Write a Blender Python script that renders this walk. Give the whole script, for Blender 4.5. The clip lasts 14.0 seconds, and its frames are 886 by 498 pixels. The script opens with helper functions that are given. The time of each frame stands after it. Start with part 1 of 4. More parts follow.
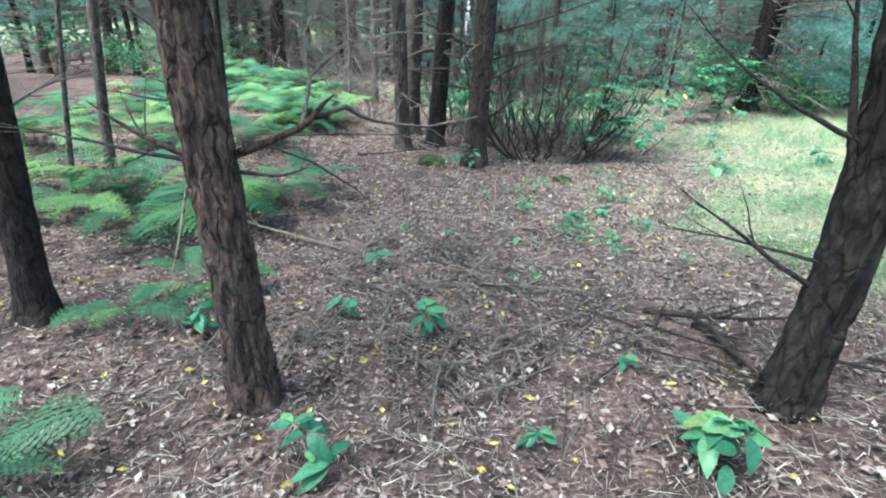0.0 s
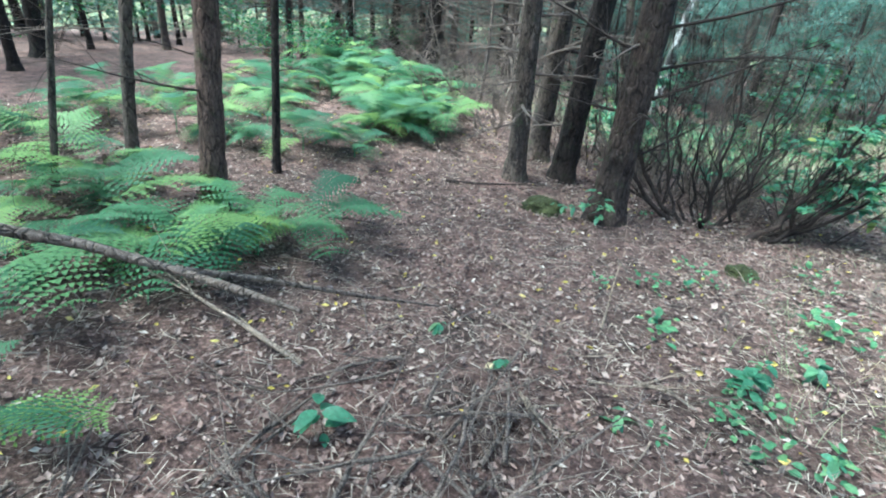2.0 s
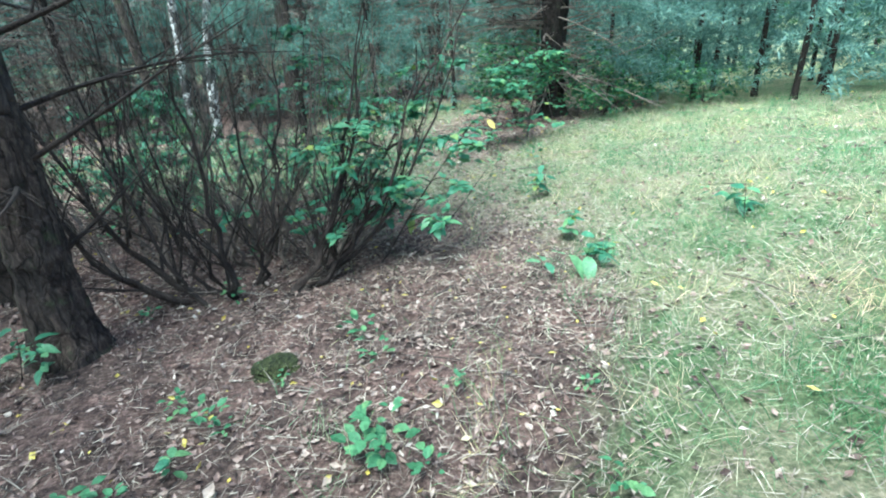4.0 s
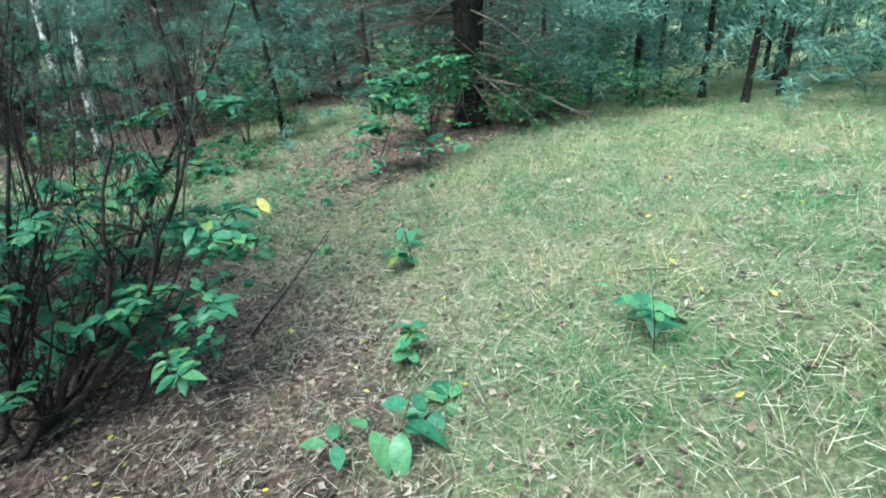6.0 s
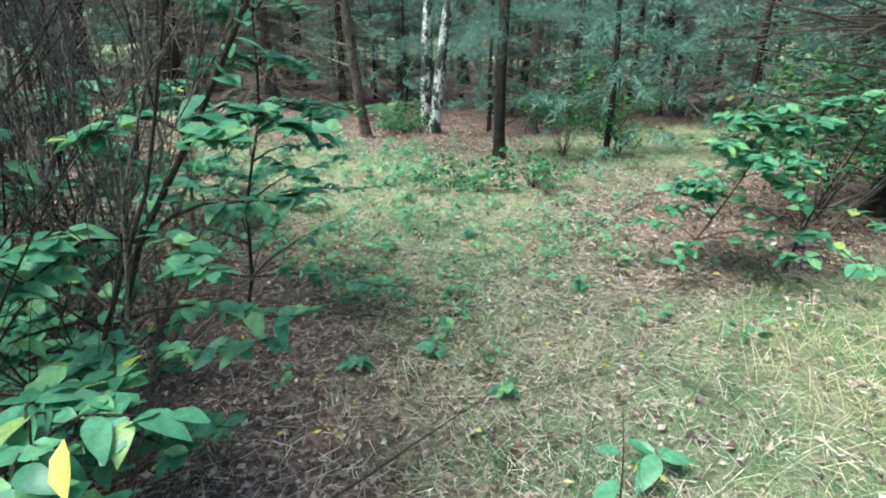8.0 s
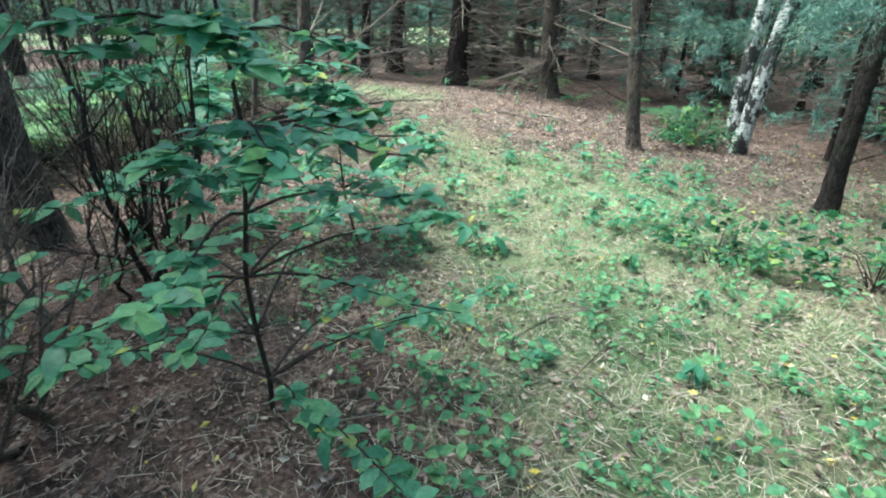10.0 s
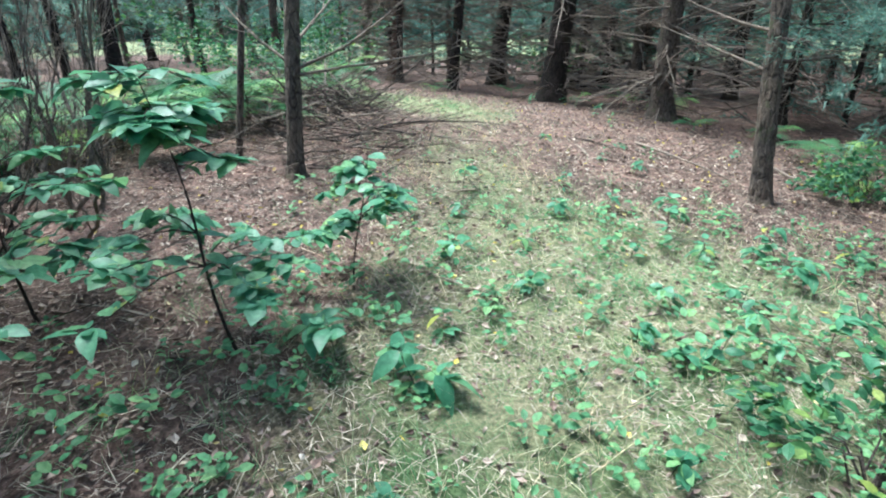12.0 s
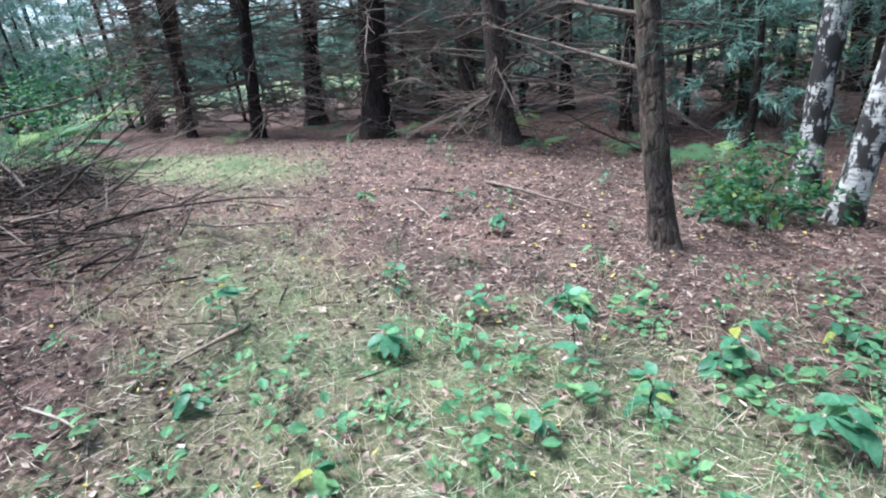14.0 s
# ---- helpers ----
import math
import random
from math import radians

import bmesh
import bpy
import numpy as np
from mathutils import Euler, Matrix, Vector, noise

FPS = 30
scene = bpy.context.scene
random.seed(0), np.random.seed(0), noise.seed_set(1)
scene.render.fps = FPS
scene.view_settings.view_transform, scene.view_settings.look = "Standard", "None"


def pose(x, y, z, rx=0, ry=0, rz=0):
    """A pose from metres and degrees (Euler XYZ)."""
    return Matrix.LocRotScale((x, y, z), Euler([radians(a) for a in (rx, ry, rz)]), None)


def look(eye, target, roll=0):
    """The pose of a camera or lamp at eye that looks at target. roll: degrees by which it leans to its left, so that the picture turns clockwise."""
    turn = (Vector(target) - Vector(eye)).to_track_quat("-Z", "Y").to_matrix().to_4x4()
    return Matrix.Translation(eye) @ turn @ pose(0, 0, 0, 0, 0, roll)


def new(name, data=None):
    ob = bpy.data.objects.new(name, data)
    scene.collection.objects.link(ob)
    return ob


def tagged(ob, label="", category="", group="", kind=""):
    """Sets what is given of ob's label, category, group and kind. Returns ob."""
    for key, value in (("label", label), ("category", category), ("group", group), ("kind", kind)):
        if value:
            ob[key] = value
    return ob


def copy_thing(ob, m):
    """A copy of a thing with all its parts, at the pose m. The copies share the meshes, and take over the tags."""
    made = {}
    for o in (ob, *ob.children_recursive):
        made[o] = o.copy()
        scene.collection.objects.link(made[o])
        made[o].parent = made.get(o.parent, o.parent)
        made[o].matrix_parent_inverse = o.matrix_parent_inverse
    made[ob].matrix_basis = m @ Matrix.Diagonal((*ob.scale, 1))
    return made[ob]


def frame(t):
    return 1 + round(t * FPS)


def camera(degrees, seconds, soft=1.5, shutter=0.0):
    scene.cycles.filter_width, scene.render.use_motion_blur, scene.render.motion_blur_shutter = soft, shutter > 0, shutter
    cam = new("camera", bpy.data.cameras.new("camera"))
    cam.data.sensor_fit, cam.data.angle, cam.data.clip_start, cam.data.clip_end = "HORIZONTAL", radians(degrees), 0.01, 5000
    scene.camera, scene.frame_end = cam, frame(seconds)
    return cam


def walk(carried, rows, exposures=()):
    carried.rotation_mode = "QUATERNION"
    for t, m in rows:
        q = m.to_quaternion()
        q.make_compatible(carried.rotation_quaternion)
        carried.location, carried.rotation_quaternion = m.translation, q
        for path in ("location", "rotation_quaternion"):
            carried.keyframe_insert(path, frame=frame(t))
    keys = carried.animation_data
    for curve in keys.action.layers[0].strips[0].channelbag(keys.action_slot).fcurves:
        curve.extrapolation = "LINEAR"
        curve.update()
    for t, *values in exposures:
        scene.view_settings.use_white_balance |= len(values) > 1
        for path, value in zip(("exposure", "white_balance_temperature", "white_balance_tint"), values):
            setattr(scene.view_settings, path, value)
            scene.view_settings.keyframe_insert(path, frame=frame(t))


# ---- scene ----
# seconds, x, y, z, then the three turns of pose()
PATH = [
    (0.0, -0.008, 0.012, 2.241, 64.77, -0.66, 1.17),
    (0.5, 0.095, 0.531, 2.169, 66.74, -2.45, 9.38),
    (1.0, 0.236, 1.158, 2.098, 65.34, -2.31, 11.11),
    (1.5, 0.319, 1.761, 2.049, 65.18, -1.64, 10.95),
    (2.0, 0.359, 2.334, 1.978, 64.55, -3.41, 19.93),
    (2.5, 0.516, 2.805, 1.912, 64.97, -1.51, 13.44),
    (3.0, 0.748, 3.366, 1.789, 65.34, 1.77, 0.11),
    (3.5, 1.117, 3.851, 1.727, 66.80, 3.62, -11.59),
    (3.7, 1.317, 3.999, 1.763, 66.67, 3.27, -17.83),
    (5.8, 2.951, 5.096, 1.873, 64.94, 5.29, -26.02),
    (6.0, 3.129, 5.251, 1.849, 64.44, 4.97, -24.30),
    (6.5, 3.491, 5.632, 1.845, 64.33, 3.59, -19.69),
    (7.0, 3.759, 6.239, 1.730, 65.91, 1.62, -12.66),
    (7.5, 3.880, 6.776, 1.664, 66.92, 1.08, 2.16),
    (8.0, 3.965, 7.263, 1.678, 66.41, 0.82, 14.83),
    (8.5, 3.931, 7.830, 1.682, 65.64, 0.95, 20.93),
    (8.7, 3.921, 8.040, 1.655, 65.08, 0.60, 25.22),
    (10.8, 3.495, 10.118, 1.499, 67.42, 0.49, 52.50),
    (11.0, 3.400, 10.342, 1.482, 68.36, -0.09, 52.60),
    (11.5, 3.197, 10.723, 1.440, 67.99, 0.24, 58.13),
    (12.0, 3.018, 11.159, 1.373, 66.97, 0.93, 61.55),
    (12.5, 2.738, 11.524, 1.299, 67.86, 3.88, 54.87),
    (13.0, 2.423, 11.871, 1.304, 68.36, 4.67, 49.87),
    (13.5, 2.078, 12.224, 1.248, 69.95, 2.62, 50.91),
    (14.0, 1.554, 12.716, 1.201, 69.17, 5.96, 44.28),
]
cam = camera(80.0, 14.0, soft=2.0)
walk(cam, [(row[0], pose(*row[1:])) for row in PATH], exposures=[(0.0, 1.95, 5150, -8), (3.7, 1.76, 5100, -10), (5.8, 1.18, 5200, -18), (8.0, 1.57, 5650, -10), (8.7, 1.68, 5700, -10), (10.8, 1.66, 5450, -13), (12.5, 1.62, 5450, 0), (13.5, 1.45, 5300, 7), (14.0, 1.4, 5300, 7)])

# ---- light: bright overcast sky over a woodland clearing ----
SUN_AZIMUTH, SUN_HEIGHT = -120.0, 68.0
world = bpy.data.worlds.new("world")
scene.world = world
world.use_nodes = True
sky = world.node_tree.nodes.new("ShaderNodeTexSky")
sky.sky_type = "NISHITA"
sky.sun_disc = False
sky.sun_elevation = radians(SUN_HEIGHT)
sky.sun_rotation = radians(SUN_AZIMUTH)
sky.air_density, sky.dust_density, sky.ozone_density = 1.0, 4.0, 1.0
background = world.node_tree.nodes["Background"]
world.node_tree.links.new(sky.outputs[0], background.inputs[0])
background.inputs[1].default_value = 0.15
sun = new("sun", bpy.data.lights.new("sun", "SUN"))
sun.data.energy, sun.data.angle, sun.data.color = 4.5, radians(32), (1.0, 0.97, 0.92)
az, el = radians(SUN_AZIMUTH), radians(SUN_HEIGHT)
sun.matrix_world = look((math.sin(az) * math.cos(el) * 60, math.cos(az) * math.cos(el) * 60, math.sin(el) * 60), (0, 0, 0))


# ---- materials ----
def ramp(nt, source, stops):
    node = nt.nodes.new("ShaderNodeValToRGB")
    els = node.color_ramp.elements
    while len(els) < len(stops):
        els.new(0.5)
    for e, (at, col) in zip(els, stops):
        e.position, e.color = at, (*col, 1)
    nt.links.new(source, node.inputs[0])
    return node.outputs[0]


def texture(nt, coord, scale, detail=5.0, rough=0.6, stretch=(1, 1, 1), kind="noise"):
    mapping = nt.nodes.new("ShaderNodeMapping")
    mapping.inputs["Scale"].default_value = stretch
    nt.links.new(coord, mapping.inputs[0])
    if kind == "noise":
        node = nt.nodes.new("ShaderNodeTexNoise")
        node.inputs["Detail"].default_value, node.inputs["Roughness"].default_value = detail, rough
    else:
        node = nt.nodes.new("ShaderNodeTexVoronoi")
        node.feature = "DISTANCE_TO_EDGE"
    node.inputs["Scale"].default_value = scale
    nt.links.new(mapping.outputs[0], node.inputs[0])
    return node.outputs[0]


def mixed(nt, a, b, factor, how="MIX"):
    node = nt.nodes.new("ShaderNodeMix")
    node.data_type, node.blend_type = "RGBA", how
    if isinstance(factor, float):
        node.inputs[0].default_value = factor
    else:
        nt.links.new(factor, node.inputs[0])
    for value, slot in ((a, 6), (b, 7)):
        if isinstance(value, tuple):
            node.inputs[slot].default_value = (*value, 1)
        else:
            nt.links.new(value, node.inputs[slot])
    return node.outputs[2]


def blank(name):
    m = bpy.data.materials.new(name)
    m.use_nodes = True
    nt = m.node_tree
    return m, nt, nt.nodes["Principled BSDF"]


def bumped(nt, bsdf, height, strength, distance):
    node = nt.nodes.new("ShaderNodeBump")
    node.inputs["Strength"].default_value, node.inputs["Distance"].default_value = strength, distance
    nt.links.new(height, node.inputs["Height"])
    nt.links.new(node.outputs[0], bsdf.inputs["Normal"])


def position(nt, local=True):
    node = nt.nodes.new("ShaderNodeTexCoord")
    return node.outputs["Object"]


def bark(name, dark, mid, light, scale=1.0, moss=0.0, along=0.28):
    """Plated bark: tall, uneven plates parted by cracks, with lichen and moss spots."""
    m, nt, b = blank(name)
    p = position(nt)
    wobble = nt.nodes.new("ShaderNodeTexNoise")
    wobble.inputs["Scale"].default_value, wobble.inputs["Detail"].default_value = 9 * scale, 4
    nt.links.new(p, wobble.inputs[0])
    shift = nt.nodes.new("ShaderNodeVectorMath")
    shift.operation = "MULTIPLY_ADD"
    nt.links.new(wobble.outputs["Color"], shift.inputs[0])
    shift.inputs[1].default_value = (0.07 / scale, 0.07 / scale, 0.16 / scale)
    nt.links.new(p, shift.inputs[2])
    q = shift.outputs[0]
    plates = texture(nt, q, 19 * scale, stretch=(1, 1, along), kind="voronoi")
    grain = texture(nt, q, 55 * scale, 8, 0.75, (1, 1, max(along, 0.35)))
    broad = texture(nt, p, 3.5, 5, 0.65, (1, 1, 0.6))
    col = ramp(nt, grain, [(0.3, dark), (0.5, mid), (0.72, light)])
    crack = ramp(nt, plates, [(0.0, (0.2, 0.18, 0.17)), (0.11, (1, 1, 1))])
    worn = ramp(nt, texture(nt, p, 8, 4, 0.6), [(0.42, (0, 0, 0)), (0.6, (1, 1, 1))])
    col = mixed(nt, col, mixed(nt, crack, (1, 1, 1), worn), 1.0, "MULTIPLY")
    tone = ramp(nt, broad, [(0.35, (0.62, 0.62, 0.64)), (0.65, (1.3, 1.2, 1.12))])
    col = mixed(nt, col, tone, 1.0, "MULTIPLY")
    if moss:
        spot = texture(nt, p, 7, 6, 0.7)
        col = mixed(nt, col, (0.07, 0.10, 0.035), ramp(nt, spot, [(0.56, (0, 0, 0)), (0.66, (moss, moss, moss))]))
    nt.links.new(col, b.inputs["Base Color"])
    b.inputs["Roughness"].default_value = 0.9
    b.inputs["Specular IOR Level"].default_value = 0.25
    bumped(nt, b, mixed(nt, crack, grain, 0.5), 1.0, 0.016)
    return m


def birch_bark():
    m, nt, b = blank("birch_bark")
    p = position(nt)
    patch = texture(nt, p, 8, 7, 0.72, (1, 1, 0.5))
    line = texture(nt, p, 26, 3, 0.5, (0.3, 0.3, 1.6))
    white = ramp(nt, line, [(0.36, (0.14, 0.12, 0.105)), (0.44, (0.50, 0.475, 0.435)), (0.8, (0.72, 0.69, 0.65))])
    col = mixed(nt, white, (0.03, 0.026, 0.024), ramp(nt, patch, [(0.46, (0, 0, 0)), (0.5, (1, 1, 1))]))
    nt.links.new(col, b.inputs["Base Color"])
    b.inputs["Roughness"].default_value = 0.75
    bumped(nt, b, patch, 0.7, 0.012)
    return m


def leafy(name, stops, per_island=True, clear=0.35, rough=0.55, drift=0.0):
    """Leaf or blade: colour differs from piece to piece, with some light passing through."""
    m, nt, b = blank(name)
    if per_island:
        vary = nt.nodes.new("ShaderNodeNewGeometry").outputs["Random Per Island"]
    else:
        vary = nt.nodes.new("ShaderNodeObjectInfo").outputs["Random"]
    col = ramp(nt, vary, stops)
    blotch = texture(nt, position(nt), 45, 4, 0.6)
    col = mixed(nt, col, ramp(nt, blotch, [(0.35, (0.72, 0.72, 0.7)), (0.65, (1.15, 1.15, 1.1))]), 1.0, "MULTIPLY")
    if drift:
        patch = texture(nt, position(nt), 1.3, 4, 0.6)
        col = mixed(nt, col, ramp(nt, patch, [(0.38, (0.42, 0.74, 0.55)), (0.5, (0.95, 1, 0.95)), (0.62, (1.4, 1.15, 1.05))]), drift, "MULTIPLY")
    nt.links.new(col, b.inputs["Base Color"])
    b.inputs["Roughness"].default_value = rough
    b.inputs["Specular IOR Level"].default_value = 0.35
    if clear:
        through_light = nt.nodes.new("ShaderNodeBsdfTranslucent")
        nt.links.new(col, through_light.inputs[0])
        blend = nt.nodes.new("ShaderNodeMixShader")
        blend.inputs[0].default_value = clear
        nt.links.new(b.outputs[0], blend.inputs[1])
        nt.links.new(through_light.outputs[0], blend.inputs[2])
        nt.links.new(blend.outputs[0], nt.nodes["Material Output"].inputs[0])
    return m


def ground_material():
    m, nt, b = blank("forest_floor")
    p = position(nt)
    grass = nt.nodes.new("ShaderNodeAttribute")
    grass.attribute_name = "grass"
    fine = texture(nt, p, 38, 8, 0.75)
    mid = texture(nt, p, 7, 6, 0.65)
    litter = ramp(nt, fine, [(0.30, (0.028, 0.02, 0.018)), (0.50, (0.13, 0.09, 0.077)), (0.62, (0.255, 0.187, 0.163)), (0.8, (0.39, 0.305, 0.268))])
    litter = mixed(nt, litter, ramp(nt, mid, [(0.35, (0.45, 0.42, 0.42)), (0.65, (1.35, 1.25, 1.2))]), 1.0, "MULTIPLY")
    litter = mixed(nt, litter, ramp(nt, texture(nt, p, 1.7, 5, 0.7), [(0.35, (0.7, 0.72, 0.7)), (0.65, (1.25, 1.15, 1.12))]), 1.0, "MULTIPLY")
    sward = ramp(nt, fine, [(0.3, (0.05, 0.058, 0.035)), (0.5, (0.165, 0.165, 0.10)), (0.7, (0.39, 0.345, 0.24))])
    sward = mixed(nt, sward, ramp(nt, texture(nt, p, 1.6, 5, 0.65), [(0.36, (0.45, 0.68, 0.45)), (0.52, (0.95, 1.0, 0.85)), (0.68, (1.25, 1.12, 1.1))]), 1.0, "MULTIPLY")
    sum_node = nt.nodes.new("ShaderNodeMath")
    sum_node.operation = "MULTIPLY_ADD"
    nt.links.new(mid, sum_node.inputs[0])
    sum_node.inputs[1].default_value = 0.6
    nt.links.new(grass.outputs["Fac"], sum_node.inputs[2])
    edge = ramp(nt, sum_node.outputs[0], [(0.72, (0, 0, 0)), (1.15, (1, 1, 1))])
    nt.links.new(mixed(nt, litter, sward, edge), b.inputs["Base Color"])
    b.inputs["Roughness"].default_value = 0.95
    b.inputs["Specular IOR Level"].default_value = 0.2
    bumped(nt, b, fine, 1.0, 0.03)
    return m


PINE_BARK = bark("pine_bark", (0.024, 0.016, 0.013), (0.105, 0.068, 0.054), (0.235, 0.165, 0.135), moss=0.35)
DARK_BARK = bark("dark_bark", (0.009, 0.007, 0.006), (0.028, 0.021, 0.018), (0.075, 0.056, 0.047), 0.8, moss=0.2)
GREY_BARK = bark("grey_bark", (0.03, 0.024, 0.02), (0.098, 0.077, 0.064), (0.225, 0.185, 0.155), 0.9, moss=0.5)
RED_BARK = bark("red_bark", (0.03, 0.018, 0.013), (0.10, 0.058, 0.043), (0.21, 0.135, 0.105), 2.0, moss=0.6)
BROWN_BARK = bark("brown_bark", (0.015, 0.011, 0.009), (0.055, 0.04, 0.033), (0.14, 0.105, 0.087), 0.9, moss=0.3)
TWIG_BARK = bark("twig_bark", (0.08, 0.062, 0.052), (0.215, 0.175, 0.148), (0.38, 0.325, 0.28), 2.5, along=0.8)
DARK_TWIG = bark("dark_twig_bark", (0.022, 0.016, 0.014), (0.055, 0.042, 0.036), (0.12, 0.095, 0.08), 2.5, along=0.8)
PALE_STICK = bark("pale_dead_wood", (0.16, 0.12, 0.09), (0.32, 0.26, 0.20), (0.46, 0.39, 0.32), 2.0, along=0.8)
BIRCH = birch_bark()
FLOOR = ground_material()
NEEDLES = leafy("pine_needles", [(0.0, (0.045, 0.10, 0.08)), (0.5, (0.085, 0.165, 0.135)), (0.85, (0.13, 0.22, 0.175)), (1.0, (0.17, 0.23, 0.13))], clear=0.4)
# paler copy of the pine needles: sunlight on the foliage put into the colour
LIT_NEEDLES = leafy("lit_pine_needles", [(0.0, (0.08, 0.155, 0.13)), (0.5, (0.14, 0.24, 0.205)), (0.85, (0.20, 0.31, 0.265)), (1.0, (0.25, 0.34, 0.23))], clear=0.55)
OAK_GREEN = leafy("broad_leaves", [(0.0, (0.026, 0.08, 0.038)), (0.6, (0.046, 0.14, 0.064)), (0.93, (0.10, 0.20, 0.055)), (1.0, (0.22, 0.26, 0.06))], clear=0.4)
FRESH_STOPS = [(0.0, (0.06, 0.17, 0.095)), (0.6, (0.12, 0.285, 0.165)), (0.975, (0.21, 0.37, 0.16)), (1.0, (0.42, 0.40, 0.08))]
LEAF_GREEN = leafy("fresh_leaf", FRESH_STOPS, per_island=False, clear=0.45, rough=0.4)
LEAF_MASS = leafy("fresh_leaves", FRESH_STOPS, clear=0.45, rough=0.4)
FERN_GREEN = leafy("bracken_green", [(0.0, (0.036, 0.105, 0.052)), (0.6, (0.09, 0.195, 0.085)), (1.0, (0.21, 0.31, 0.085))], per_island=False, clear=0.4)
WEED_GREEN = leafy("weed_leaves", [(0.0, (0.06, 0.155, 0.07)), (0.6, (0.115, 0.265, 0.125)), (1.0, (0.20, 0.34, 0.14))], clear=0.4)
GRASS = leafy("grass_blades", [(0.0, (0.055, 0.16, 0.07)), (0.4, (0.14, 0.26, 0.115)), (0.65, (0.32, 0.36, 0.185)), (0.82, (0.54, 0.47, 0.33)), (1.0, (0.64, 0.57, 0.43))], clear=0.35, drift=1.0)
TWIGS = leafy("fallen_twigs", [(0.0, (0.05, 0.038, 0.032)), (0.5, (0.13, 0.10, 0.085)), (0.85, (0.22, 0.175, 0.145)), (1.0, (0.32, 0.27, 0.225))], clear=0.0, rough=0.85)
STRAW = leafy("dry_straw", [(0.0, (0.20, 0.15, 0.12)), (0.5, (0.40, 0.315, 0.255)), (1.0, (0.60, 0.51, 0.41))], clear=0.1)
LITTER_STOPS = [(0.0, (0.045, 0.028, 0.024)), (0.25, (0.11, 0.068, 0.058)), (0.5, (0.23, 0.148, 0.125)), (0.76, (0.33, 0.23, 0.195)), (0.93, (0.43, 0.33, 0.28)), (0.968, (0.58, 0.50, 0.44)), (0.978, (0.52, 0.38, 0.06)), (1.0, (0.60, 0.50, 0.14))]
LITTER = leafy("fallen_leaves", LITTER_STOPS, clear=0.12, rough=0.6)
LITTER_SINGLE = leafy("fallen_leaf", LITTER_STOPS, per_island=False, clear=0.12, rough=0.6)
MOSS = bark("moss", (0.02, 0.018, 0.012), (0.05, 0.058, 0.022), (0.12, 0.14, 0.05), 1.6, along=1.0)

# ---- the lie of the land ----
LAND = (0.0001, -0.0287, -0.4177, 0.7576, -0.5844, 0.2505, 0.2868, -0.0862, 0.3158, -0.2240)


def eased(v, low, high, k):
    return low + k * np.logaddexp(0, (v - low) / k) - k * np.logaddexp(0, (v - high) / k)


def land(x, y):
    """Height of the ground; takes numbers or arrays."""
    x, y = np.asarray(x, float), np.asarray(y, float)
    u, v = (eased(x, -3.2, 5.4, 0.4) - 1.5) / 6, (eased(y, -1, 19, 0.5) - 8) / 8
    terms = (1, u, v, u * u, u * v, v * v, u ** 3, u * u * v, u * v * v, v ** 3)
    return sum(k * term for k, term in zip(LAND, terms))


def gauss(x, y, cx, cy, sx, sy, turn=0.0):
    c, s = math.cos(radians(turn)), math.sin(radians(turn))
    u, v = (x - cx) * c + (y - cy) * s, -(x - cx) * s + (y - cy) * c
    return np.exp(-0.5 * ((u / sx) ** 2 + (v / sy) ** 2))


def grassy(x, y):
    """0 where leaf litter covers the ground, 1 where grass does."""
    x, y = np.asarray(x, float), np.asarray(y, float)
    edge = np.interp(y, (0, 4, 5, 6.3, 7.2, 8.2, 9.4, 10.4, 11.2, 12.5), (3.4, 2.7, 2.6, 3.6, 3.95, 4.3, 4.7, 5.0, 5.8, 9.0))
    g = 1.1 / (1 + np.exp(-np.clip((x - edge) / 0.28, -40, 40))) + 0.32 * gauss(x, y, 2.0, 5.3, 0.9, 1.5) + 0.30 * gauss(x, y, 3.6, 9.6, 0.9, 1.6) + 0.2 * gauss(x, y, 3.9, 8.9, 0.9, 1.9)
    g -= 0.5 * gauss(x, y, 6.8, 12.1, 1.6, 0.8)
    g += 0.6 * gauss(x, y, 2.3, 12.0, 1.6, 1.3) + 0.9 * gauss(x, y, 5.2, 17.0, 2.0, 2.6) + 0.95 * gauss(x, y, -5.2, 15.0, 1.7, 0.8, 15)
    g += 0.42 * gauss(x, y, 0.2, 13.4, 1.4, 1.2) + 0.3 * gauss(x, y, 1.2, 14.6, 1.0, 1.0) + 0.40 * gauss(x, y, -1.9, 14.0, 1.2, 0.8)
    far = np.clip((np.hypot(x - 0, y - 10) - 23) / 5, 0, 1)
    return np.clip(g + far, 0, 1.2)


def weedy(x, y):
    """Where low green weeds grow."""
    x, y = np.asarray(x, float), np.asarray(y, float)
    w = 1.2 * gauss(x, y, 1.9, 12.2, 1.4, 1.1) + 0.7 * gauss(x, y, 2.9, 11.9, 1.1, 0.9) + 1.0 * gauss(x, y, 1.6, 14.2, 0.7, 1.0) + 0.6 * gauss(x, y, 1.5, 11.8, 1.6, 1.0)
    w += 0.35 * gauss(x, y, 0.0, 13.6, 1.4, 0.9) + 0.25 * gauss(x, y, 1.6, 5.4, 0.9, 1.2) + 0.5 * gauss(x, y, 2.6, 15.6, 1.4, 1.4)
    return w


# ---- mesh helpers ----
rng = np.random.default_rng(7)


